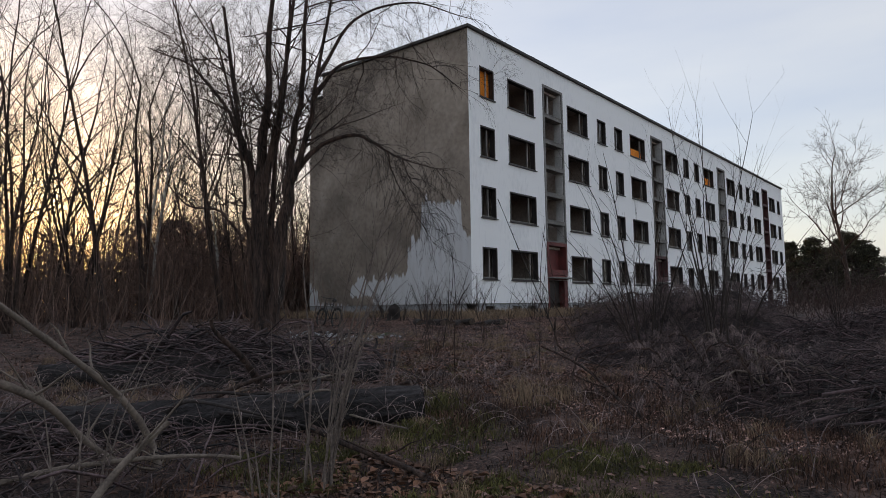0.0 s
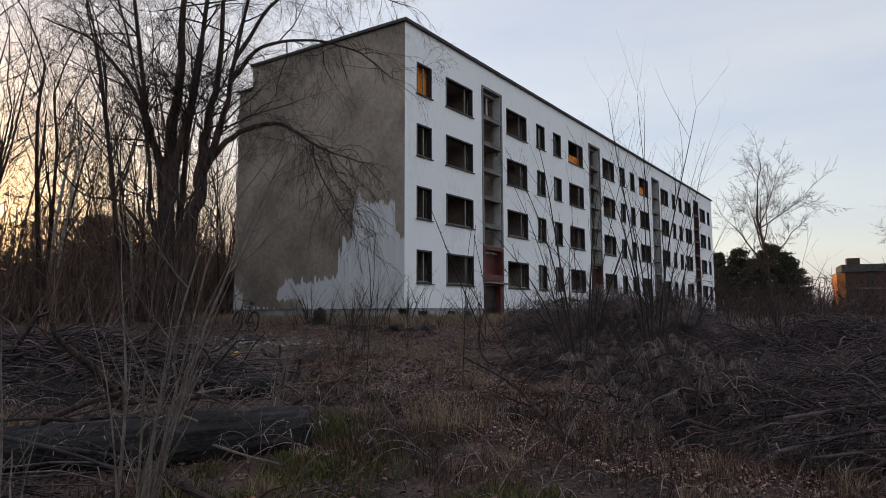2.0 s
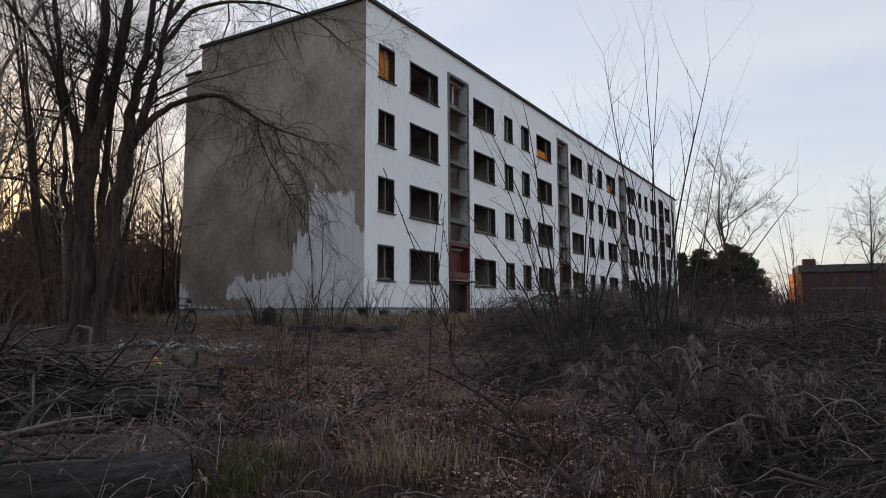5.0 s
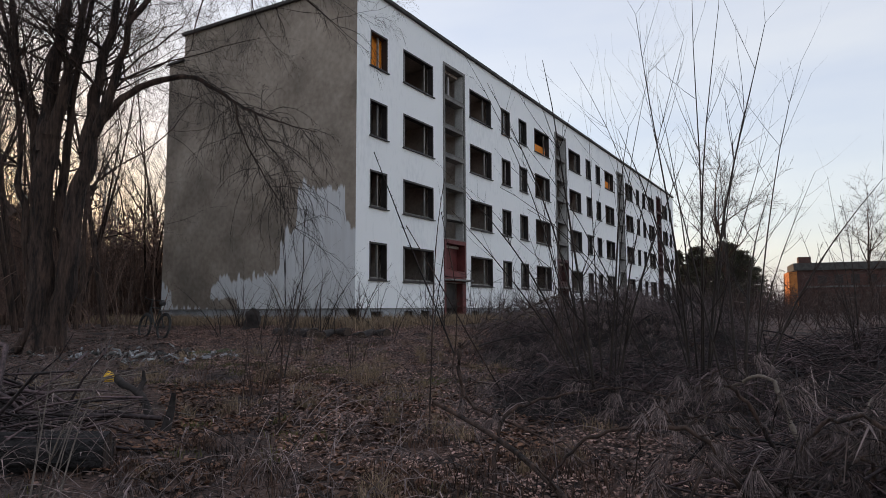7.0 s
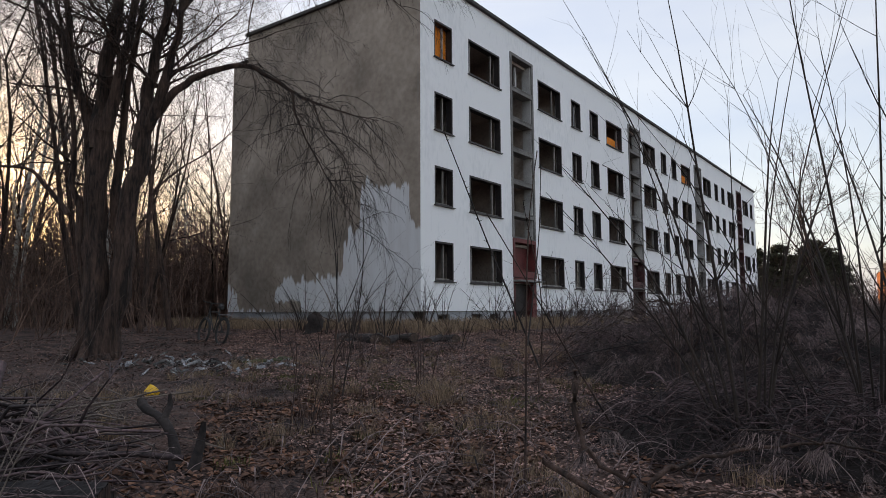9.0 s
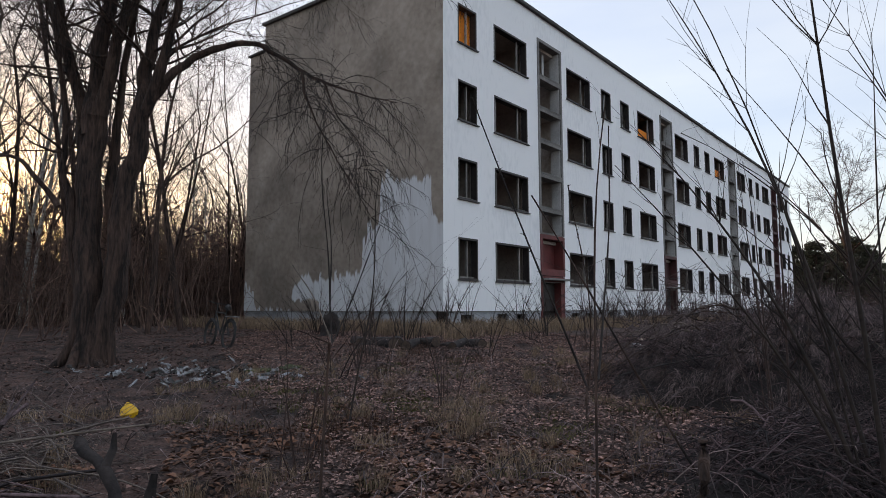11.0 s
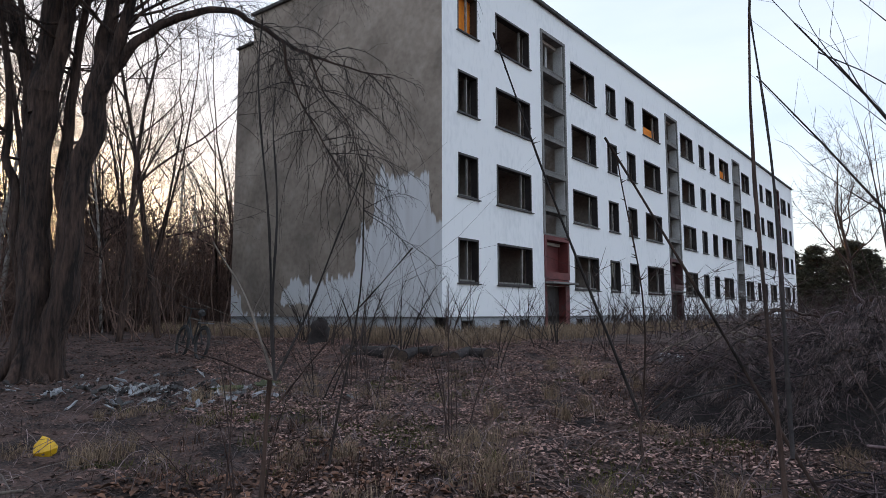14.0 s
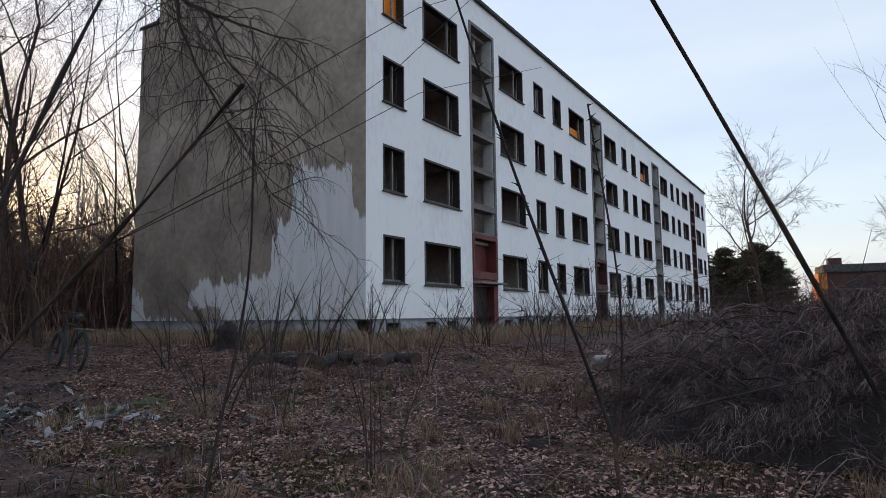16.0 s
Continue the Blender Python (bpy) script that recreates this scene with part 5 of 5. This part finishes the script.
def dead_pine_branch(points, r, seed, tufts):
    """A crooked cut branch whose dry needles hang in pale bunches."""
    rnd = random.Random(seed)
    ob = thing("dead_pine_branch", "crooked dead pine branch with hanging pale dry needles", "branch", "dead pine branches")
    line = [p + Vector((noise.noise((k * 0.5, seed, 1.0)), noise.noise((k * 0.5, seed, 4.0)), noise.noise((k * 0.5, seed, 8.0)))) * 0.035 for k, p in enumerate(smooth_line(points, 8))]
    n = len(line) - 1
    bb = Buf()
    bb.tube([tuple(p) for p in line], [r * (1 - 0.75 * k / n) * (1 + 0.15 * rnd.uniform(-1, 1)) for k in range(n + 1)], 8)
    part("stem", bb, BARK_PALE if seed % 4 == 0 else BARK, ob, smooth=True)
    for _ in range(tufts):
        p = line[rnd.randrange(n // 4, n + 1)]
        d = Vector((rnd.uniform(-1, 1), rnd.uniform(-1, 1), rnd.uniform(-0.3, 0.5))) * rnd.uniform(0.08, 0.3)
        e = p + d
        tb = Buf()
        tb.tube([tuple(p), tuple(p.lerp(e, 0.5) + Vector((0, 0, 0.03))), tuple(e)], [r * 0.35, r * 0.28, r * 0.18], 5)
        part("twig", tb, BARK, ob, smooth=True)
        nb = Buf()
        for _ in range(46):
            q = p.lerp(e, rnd.uniform(0.5, 1.0))
            v = (Vector((rnd.uniform(-0.6, 0.6), rnd.uniform(-0.6, 0.6), -1.0)) + d.normalized() * 0.5).normalized() * rnd.uniform(0.06, 0.16)
            w = v.cross(Vector((rnd.uniform(-1, 1), rnd.uniform(-1, 1), 0.2))).normalized() * 0.0013
            nb.quad(tuple(q - w), tuple(q + w), tuple(q + v * 0.6 + w), tuple(q + v * 0.6 - w))
            nb.tri(tuple(q + v * 0.6 - w), tuple(q + v * 0.6 + w), tuple(q + v))
        part("needles", nb, STALK, ob)
    return ob


dead_pine_branch([(-2.80, 7.38, 0.28), (-2.78, 7.36, 0.0), (-2.6, 7.3, -0.16), (-2.2, 7.3, -0.28), (-1.65, 7.16, -0.46)], 0.017, 1, 7)
dead_pine_branch([gz3(-2.35, 7.0, 0.02), (-2.4, 7.25, -0.2), (-2.2, 7.5, -0.08), (-1.8, 7.75, -0.02), (-1.4, 7.9, -0.08)], 0.014, 3, 8)
dq = random.Random(44)
for k in range(13):
    x, y = -0.35 + dq.uniform(-0.5, 0.7), 6.9 + dq.uniform(-0.5, 0.8)
    a, ln = dq.uniform(2.2, 4.4), dq.uniform(0.5, 1.0)
    z = ground_z(x, y) + dq.uniform(0.15, 0.45)
    c, s_ = math.cos(a) * ln, math.sin(a) * ln
    dead_pine_branch([(x, y, z - 0.1), (x + c * 0.25, y + s_ * 0.3, z + 0.25), (x + c * 0.65, y + s_ * 0.6, z + dq.uniform(0.15, 0.4)), (x + c * 0.9, y + s_ * 0.9, z + 0.05), (x + c, y + s_, max(ground_z(x + c, y + s_) + 0.03, z - 0.3))], dq.uniform(0.011, 0.02), 101 + k, 9)
dp = random.Random(43)
for k in range(34):
    x, y = dp.uniform(-1.6, 4.2), dp.uniform(6.4, 9.6)
    if x < -0.9 and y < 7.2:
        continue
    a, ln = dp.uniform(0, 6.283), dp.uniform(0.5, 1.2)
    z = ground_z(x, y) + dp.uniform(0.05, 0.5)
    c, s_ = math.cos(a) * ln, math.sin(a) * ln
    x2, y2 = x + c, y + s_
    dead_pine_branch([(x, y, z), (x + c * 0.35, y + s_ * 0.3, z + dp.uniform(0.0, 0.2)), (x + c * 0.7, y + s_ * 0.75, z + dp.uniform(0.0, 0.3)), (x2, y2, max(ground_z(x2, y2) + 0.03, z + dp.uniform(-0.2, 0.3)))], dp.uniform(0.006, 0.013), 10 + k, 6)
for k in range(26):
    a = dp.uniform(2.4, 5.4)
    d = dp.uniform(0.3, 0.95)
    x, y = -3.5 + 2.4 * d * math.cos(a), 14.1 + 1.8 * d * math.sin(a)
    z = ground_z(x, y) + 1.05 * (1 - d * d) ** 0.75 + 0.05
    b_, ln = a + dp.gauss(0, 0.5), dp.uniform(0.5, 1.2)
    c, s_ = math.cos(b_) * ln, math.sin(b_) * ln
    dead_pine_branch([(x, y, z), (x + c * 0.4, y + s_ * 0.4, z + 0.06), (x + c * 0.8, y + s_ * 0.8, max(z - 0.12, ground_z(x + c, y + s_) + 0.05)), (x + c, y + s_, max(z - 0.3, ground_z(x + c, y + s_) + 0.03))], dp.uniform(0.008, 0.016), 60 + k, 6)

# ---- grass, leaves ----
def blades(name, label, mat, spots, seed, height, width=0.006):
    rnd = random.Random(seed)
    g = Buf()
    for x, y, n, rad, k in spots:
        for _ in range(n):
            a, d = rnd.uniform(0, 6.283), rad * rnd.random() ** 0.7
            px, py = x + math.cos(a) * d, y + math.sin(a) * d
            pz = ground_z(px, py) - 0.01
            h = k * rnd.uniform(*height)
            b = rnd.uniform(0, 6.283)
            lean = h * rnd.uniform(0.1, 0.75)
            s = rnd.uniform(0, 6.283)
            wx, wy = math.cos(s) * width * rnd.uniform(0.6, 1.3), math.sin(s) * width
            mx, my = px + math.cos(b) * lean * 0.35, py + math.sin(b) * lean * 0.35
            ex, ey = px + math.cos(b) * lean, py + math.sin(b) * lean
            i = len(g.v)
            g.v += [(px - wx, py - wy, pz), (px + wx, py + wy, pz), (mx + wx * 0.8, my + wy * 0.8, pz + h * 0.6), (mx - wx * 0.8, my - wy * 0.8, pz + h * 0.6), (ex, ey, pz + h * rnd.uniform(0.75, 1.0))]
            g.f += [(i, i + 1, i + 2, i + 3), (i + 3, i + 2, i + 4)]
    return solid(name, g, mat, label, "grass", kind="stuff", smooth=False)


gr = random.Random(12)


def scatter(n, x0, x1, y0, y1, count, rad, k, keep=lambda x, y: True):
    out = []
    while len(out) < n:
        x, y = gr.uniform(x0, x1), gr.uniform(y0, y1)
        if keep(x, y):
            out.append((x, y, gr.randint(*count), gr.uniform(*rad), gr.uniform(*k)))
    return out


blades("dry_grass", "tall straw-coloured dead grass along the wall", STRAW, scatter(420, -26, -11.5, 17.0, 21.2, (30, 60), (0.15, 0.4), (0.7, 1.1)) + scatter(500, -15.1, -11.0, 21, 46, (24, 44), (0.15, 0.4), (0.7, 1.1)), 1, (0.2, 0.5))
blades("russet_grass", "matted russet dead grass and stalks", RUSSET, scatter(640, -12, 4.5, 1.5, 17, (28, 60), (0.12, 0.35), (0.6, 1.1), lambda x, y: noise.noise((x * 0.6, y * 0.6, 9.0)) > (0.14 if x < -2 and y > 7 else -0.05)) + scatter(160, -3.6, 1.6, 4.6, 7.8, (50, 90), (0.15, 0.4), (0.8, 1.2)), 2, (0.04, 0.17), 0.004)
blades("straw_tufts", "bleached tufts of dead grass", STRAW, scatter(260, -11, 3.5, 2, 16.5, (60, 130), (0.06, 0.2), (0.4, 0.95)) + [(-2.2, 5.7, 260, 0.28, 1.4), (-1.9, 6.0, 160, 0.22, 1.2), (-5.6, 9.9, 220, 0.3, 1.0), (-6.2, 10.6, 160, 0.25, 0.9), (-4.6, 9.2, 160, 0.3, 0.9)], 3, (0.1, 0.32), 0.0026)
blades("green_grass", "patches of low green grass", GREEN, scatter(110, -10, -4.0, 8.5, 14.5, (90, 180), (0.12, 0.4), (0.16, 0.36), lambda x, y: noise.noise((x * 0.7, y * 0.7, 6.0)) > 0.08) + scatter(110, -2.9, 0.6, 2.4, 5.0, (110, 200), (0.1, 0.3), (0.3, 0.6), lambda x, y: noise.noise((x * 1.1, y * 1.1, 2.0)) > -0.05) + scatter(70, -10.5, -2, 4.5, 14, (26, 60), (0.08, 0.25), (0.4, 0.8)) + [(-2.9, 5.0, 320, 0.3, 1.5), (-3.1, 5.4, 200, 0.25, 1.2)], 4, (0.06, 0.2), 0.004)


def leaves(name, label, mat, n, x0, x1, y0, y1, seed, size, keep=lambda x, y: True):
    rnd = random.Random(seed)
    g = Buf()
    c = 0
    while c < n:
        x, y = rnd.uniform(x0, x1), rnd.uniform(y0, y1)
        if not keep(x, y):
            continue
        c += 1
        z = ground_z(x, y) + rnd.uniform(0.004, 0.035)
        s = rnd.uniform(*size)
        a = rnd.uniform(0, 6.283)
        u = Vector((math.cos(a), math.sin(a), rnd.uniform(-0.3, 0.3))) * s
        v = Vector((-math.sin(a), math.cos(a), rnd.uniform(-0.3, 0.3))) * s * 0.6
        m = Vector((x, y, z))
        up = Vector((0, 0, s * rnd.uniform(0.1, 0.5)))
        i = len(g.v)
        g.v += [tuple(m - u), tuple(m - u * 0.35 + v + up), tuple(m + u * 0.4 + v * 0.8 + up), tuple(m + u), tuple(m + u * 0.3 - v * 0.9 + up), tuple(m - u * 0.4 - v + up)]
        g.f += [(i, i + 3, i + 2, i + 1), (i, i + 5, i + 4, i + 3)]
    return solid(name, g, mat, label, "leaves", kind="stuff", smooth=False)


leaves("leaf_litter", "grey-brown fallen leaves lying over the soil", LITTER, 85000, -20, 5, 0.5, 21, 1, (0.010, 0.032))
leaves("leaf_litter", "grey-brown fallen leaves lying over the soil", LITTER_PALE, 190000, -19, 1.5, 4.5, 20.5, 11, (0.008, 0.026), lambda x, y: y - 6.2 + 0.6 * (x + 3) + 2.2 * noise.noise((x * 0.7, y * 0.7, 3.0)) > 0 and noise.noise((x * 1.7, y * 1.7, 5.0)) > -0.28)
leaves("red_leaf_litter", "russet fallen leaves below the shrubs", LEAF_RED, 5000, -7.5, -2.5, 6.0, 10.0, 2, (0.018, 0.045), lambda x, y: noise.noise((x, y, 4.0)) > -0.1)
leaves("red_leaf_litter", "russet fallen leaves by the sapling", LEAF_RED, 1500, -2.2, -0.2, 1.8, 3.6, 3, (0.02, 0.05))


# ---- rubbish, logs, bicycle ----
def chip(rnd, sx, sy, sz):
    """A torn, bent sheet or broken lump."""
    b = Buf()
    n = 4
    vs = []
    for j in range(n + 1):
        for i in range(n + 1):
            u, v = i / n - 0.5, j / n - 0.5
            vs.append((u * sx * rnd.uniform(0.8, 1.1), v * sy * rnd.uniform(0.8, 1.1), sz * (0.5 + 0.5 * math.sin(u * 5 + sx * 40) * math.cos(v * 4) + rnd.uniform(-0.2, 0.2))))
    b.v = vs + [(x, y, z - 0.006 - 0.1 * sz) for x, y, z in vs]
    m = len(vs)
    for j in range(n):
        for i in range(n):
            q = (j * (n + 1) + i, j * (n + 1) + i + 1, (j + 1) * (n + 1) + i + 1, (j + 1) * (n + 1) + i)
            b.f.append(q)
            b.f.append(tuple(m + k for k in reversed(q)))
    rim = [i for i in range(n + 1)] + [j * (n + 1) + n for j in range(1, n + 1)] + [n * (n + 1) + i for i in range(n - 1, -1, -1)] + [j * (n + 1) for j in range(n - 1, 0, -1)]
    for a, c in zip(rim, rim[1:] + rim[:1]):
        b.f.append((a, c, m + c, m + a))
    return b


rr = random.Random(15)
chips = [chip(rr, rr.uniform(0.04, 0.2), rr.uniform(0.03, 0.11), rr.uniform(0.02, 0.07)).data("sheet_scrap", (DEBRIS, PLINTH, FELT, DEBRIS, BARK_DARK)[k % 5], False) for k in range(10)]
for k in range(190):
    t = rr.gauss(0, 0.5)
    x, y = -10.7 + 0.75 * t * 1.3 + rr.gauss(0, 0.45), 10.35 + 0.85 * t + rr.gauss(0, 0.45)
    if k < 22:
        x, y = rr.uniform(-13.2, -11.2), rr.uniform(9.0, 11.5)
    o = tagged(new("sheet_scrap", chips[k % 10]), "torn pale plastic or plaster scrap on the ground", "rubbish", "scattered rubbish")
    o.matrix_basis = pose(x, y, ground_z(x, y) + 0.03, rr.uniform(-40, 40), rr.uniform(-40, 40), rr.uniform(0, 360)) @ Matrix.Scale(rr.uniform(0.35, 1.15), 4)
b = chip(rr, 0.34, 0.3, 0.06)
o = solid("moss_cushion", b, MOSS, "bright green moss cushion among rubbish", "moss", smooth=True)
o.matrix_basis = pose(-10.25, 10.9, ground_z(-10.25, 10.9) + 0.05, 0, 0, 30)
o2 = copy_thing(o, pose(-10.4, 11.6, ground_z(-10.4, 11.6) + 0.05, 0, 0, 120))

# crumpled yellow plastic
b = Buf()
for j, (r_, z_) in enumerate(((0.085, 0.0), (0.1, 0.05), (0.075, 0.11), (0.03, 0.16), (0.006, 0.18))):
    for s in range(9):
        a = 6.2832 * s / 9
        q = r_ * (1 + 0.25 * noise.noise((s * 2.1, j * 1.3, 5.0)))
        b.v.append((math.cos(a) * q * 1.15, math.sin(a) * q, z_ + 0.02 * noise.noise((s * 1.7, j, 8.0))))
b.f = [(j * 9 + s, j * 9 + (s + 1) % 9, (j + 1) * 9 + (s + 1) % 9, (j + 1) * 9 + s) for j in range(4) for s in range(9)] + [tuple(range(8, -1, -1))]
o = solid("plastic_wrapper", b, YELLOW, "crumpled bright yellow plastic wrapper on the leaves", "rubbish", smooth=False)
o.matrix_basis = pose(-8.83, 8.43, ground_z(-8.83, 8.43) + 0.015, 8, -10, 40) @ Matrix.Scale(0.82, 4)

# cut logs lying in a row before the wall
lr = random.Random(17)
for k in range(9):
    t = k / 8
    x, y = -12.5 + 2.3 * t + lr.uniform(-0.1, 0.1), 14.9 + 1.15 * t + lr.uniform(-0.15, 0.15)
    r_ = lr.uniform(0.07, 0.15)
    ln = lr.uniform(0.5, 0.9)
    lo = thing("cut_log", "short sawn log lying in dead grass", "log", "row of sawn logs")
    lo.matrix_basis = pose(x, y, ground_z(x, y) + r_ * 0.55, lr.uniform(-6, 6), 0, lr.uniform(0, 80))
    bb = Buf()
    bb.tube([(0, -ln / 2, 0), (0.01, 0, 0.01), (0, ln / 2, 0)], [r_, r_ * 0.97, r_ * 0.95], 12)
    part("bark", bb, BARK_DARK, lo, smooth=False)
    cc = Buf()
    cc.tube([(0, -ln / 2 - 0.006, 0), (0, -ln / 2 - 0.002, 0)], [r_ * 0.88, r_ * 0.9], 12)
    part("cut_face", cc, CUTWOOD, lo)

# upright stump by the gable
b = Buf()
b.tube(rough_line((0, 0, -0.1), (0.03, 0.02, 0.6), 7, 0.12, random.Random(2)), [0.33, 0.25, 0.2, 0.22, 0.2, 0.24, 0.19, 0.08], 11)
for k_, v_ in enumerate(b.v):
    g_ = 1 + 0.4 * noise.noise((v_[0] * 7, v_[1] * 7, v_[2] * 4))
    b.v[k_] = (v_[0] * g_, v_[1] * g_, v_[2] + 0.12 * noise.noise((v_[0] * 9, v_[1] * 9, 3.0)) * (v_[2] > 0.4))
o = solid("tree_stump", b, BARK_DARK, "dark upright tree stump before the gable", "stump")
o.matrix_basis = pose(-15.15, 16.4, ground_z(-15.15, 16.4))

# sacks by the far path
b = Buf()
for j in range(7):
    for s in range(10):
        a, e = 6.2832 * s / 10, j / 6 * math.pi
        q = math.sin(e) ** 0.6 * 0.28 * (1 + 0.55 * noise.noise((s * 1.1, j * 1.7, 2.0)))
        b.v.append((math.cos(a) * q * 1.2, math.sin(a) * q, 0.16 - 0.16 * math.cos(e)))
b.f = [(j * 10 + s, j * 10 + (s + 1) % 10, (j + 1) * 10 + (s + 1) % 10, (j + 1) * 10 + s) for j in range(6) for s in range(10)]
o = solid("rubbish_sack", b, SACK, "crumpled white plastic sack on the ground", "sack")
o.matrix_basis = pose(-7.2, 17.7, ground_z(-7.2, 17.7) - 0.02) @ Matrix.Diagonal((0.85, 0.7, 0.62, 1))
copy_thing(o, pose(-6.75, 17.95, ground_z(-6.75, 17.95) - 0.03, 0, 0, 70) @ Matrix.Scale(0.5, 4))
b = chip(random.Random(4), 0.22, 0.2, 0.22)
o = solid("foam_block", b, FOAM, "cream foam block lying on a sack", "rubbish", smooth=False)
o.matrix_basis = pose(-7.25, 17.75, ground_z(-7.25, 17.75) + 0.15, 0, 40, 30) @ Matrix.Scale(0.65, 4)


def bicycle(x, y, turn):
    bk = thing("bicycle", "old dark bicycle standing by the wood", "bicycle")
    bk.matrix_basis = pose(x, y, ground_z(x, y) - 0.02, 8, 0, turn) @ Matrix.Scale(0.88, 4)
    for wx in (-0.52, 0.52):
        ty = Buf()
        ring = [(wx + 0.32 * math.cos(6.2832 * k / 24), 0, 0.33 + 0.32 * math.sin(6.2832 * k / 24)) for k in range(24)]
        for k in range(24):
            a = 6.2832 * k / 24
            for q in range(6):
                e = 6.2832 * q / 6
                d = 0.32 + 0.03 * math.cos(e)
                ty.v.append((wx + d * math.cos(a), 0.03 * math.sin(e), 0.33 + d * math.sin(a)))
        ty.f = [(k * 6 + q, k * 6 + (q + 1) % 6, (k + 1) % 24 * 6 + (q + 1) % 6, (k + 1) % 24 * 6 + q) for k in range(24) for q in range(6)]
        wheel = part("wheel", ty, BLACK, bk, "black tyre")
        sp = Buf()
        for k in range(0, 24, 2):
            sp.tube([(wx, 0, 0.33), ring[k]], [0.003, 0.003], 3, caps=False)
        sp.tube([(wx, -0.04, 0.33), (wx, 0.04, 0.33)], [0.02, 0.02], 6)
        part("spokes", sp, BLACK, wheel)
    fb = Buf()
    head, seat_, bb_ = (0.38, 0, 0.85), (-0.18, 0, 0.82), (-0.05, 0, 0.32)
    for a, c in ((head, seat_), (head, bb_), (seat_, bb_), (bb_, (-0.52, 0, 0.33)), (seat_, (-0.52, 0, 0.33)), (head, (0.52, 0, 0.33))):
        fb.tube([a, c], [0.018, 0.018], 6)
    part("frame", fb, BLACK, bk)
    hb = Buf()
    hb.tube([(0.37, 0, 0.85), (0.34, 0, 1.05)], [0.014, 0.014], 6)
    hb.tube([(0.24, -0.28, 1.08), (0.34, -0.1, 1.06), (0.34, 0.1, 1.06), (0.24, 0.28, 1.08)], [0.013] * 4, 6)
    part("handlebar", hb, BLACK, bk)
    sd = Buf()
    sd.tube([(-0.34, 0, 0.94), (-0.25, 0, 0.96), (-0.08, 0, 0.95)], [0.05, 0.075, 0.02], 8)
    sd.tube([(-0.2, 0, 0.8), (-0.21, 0, 0.93)], [0.013, 0.013], 6)
    part("saddle", sd, BLACK, bk)
    mg = Buf()
    for wx in (-0.52, 0.52):
        arc = [(wx + 0.36 * math.cos(a), 0, 0.33 + 0.36 * math.sin(a)) for a in np.linspace(0.3, 2.9, 9)]
        mg.tube([tuple(map(float, p)) for p in arc], [0.022] * 9, 5)
    part("mudguard", mg, BLACK, bk)
    rk = Buf()
    rk.box(-0.8, -0.3, -0.07, 0.07, 0.74, 0.76)
    part("luggage_rack", rk, STEEL, bk)


bicycle(-14.2, 12.6, 172)

# ---- far brick house ----
house = thing("brick_house", "long low brick building with a sunlit end wall", "house")
hp = pose(-6.4, 133.5, -0.2, 0, 0, 9)
house.matrix_basis = hp
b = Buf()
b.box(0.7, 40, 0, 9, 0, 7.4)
part("wall", b, BRICK_SHADED, house)
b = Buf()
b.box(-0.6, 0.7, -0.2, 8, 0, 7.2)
part("end_wall", b, BRICK_SUNLIT, house, "red brick end wall with evening sun in its colour")
b = Buf()
b.box(0.2, 40.3, -0.4, 9.3, 7.4, 8.7)
part("roof", b, FELT, house)
b = Buf()
b.box(1.2, 3.2, 1, 3, 8.7, 9.9)
part("chimney", b, BRICK_SHADED, house)
hw = Buf()
hw.box(0, 1.3, -0.06, 0.0, 0, 1.5)
hw_me = hw.data("window", FRAME, False)
ledge = Buf()
ledge.box(2.2, 39.5, -0.12, 0, 4.3, 4.6)
part("ledge", ledge, DEBRIS, house)
for k in range(14):
    for z in (1.6, 5.0):
        part("window", hw_me, None, house).location = (4 + 2.5 * k, 0.001, z)
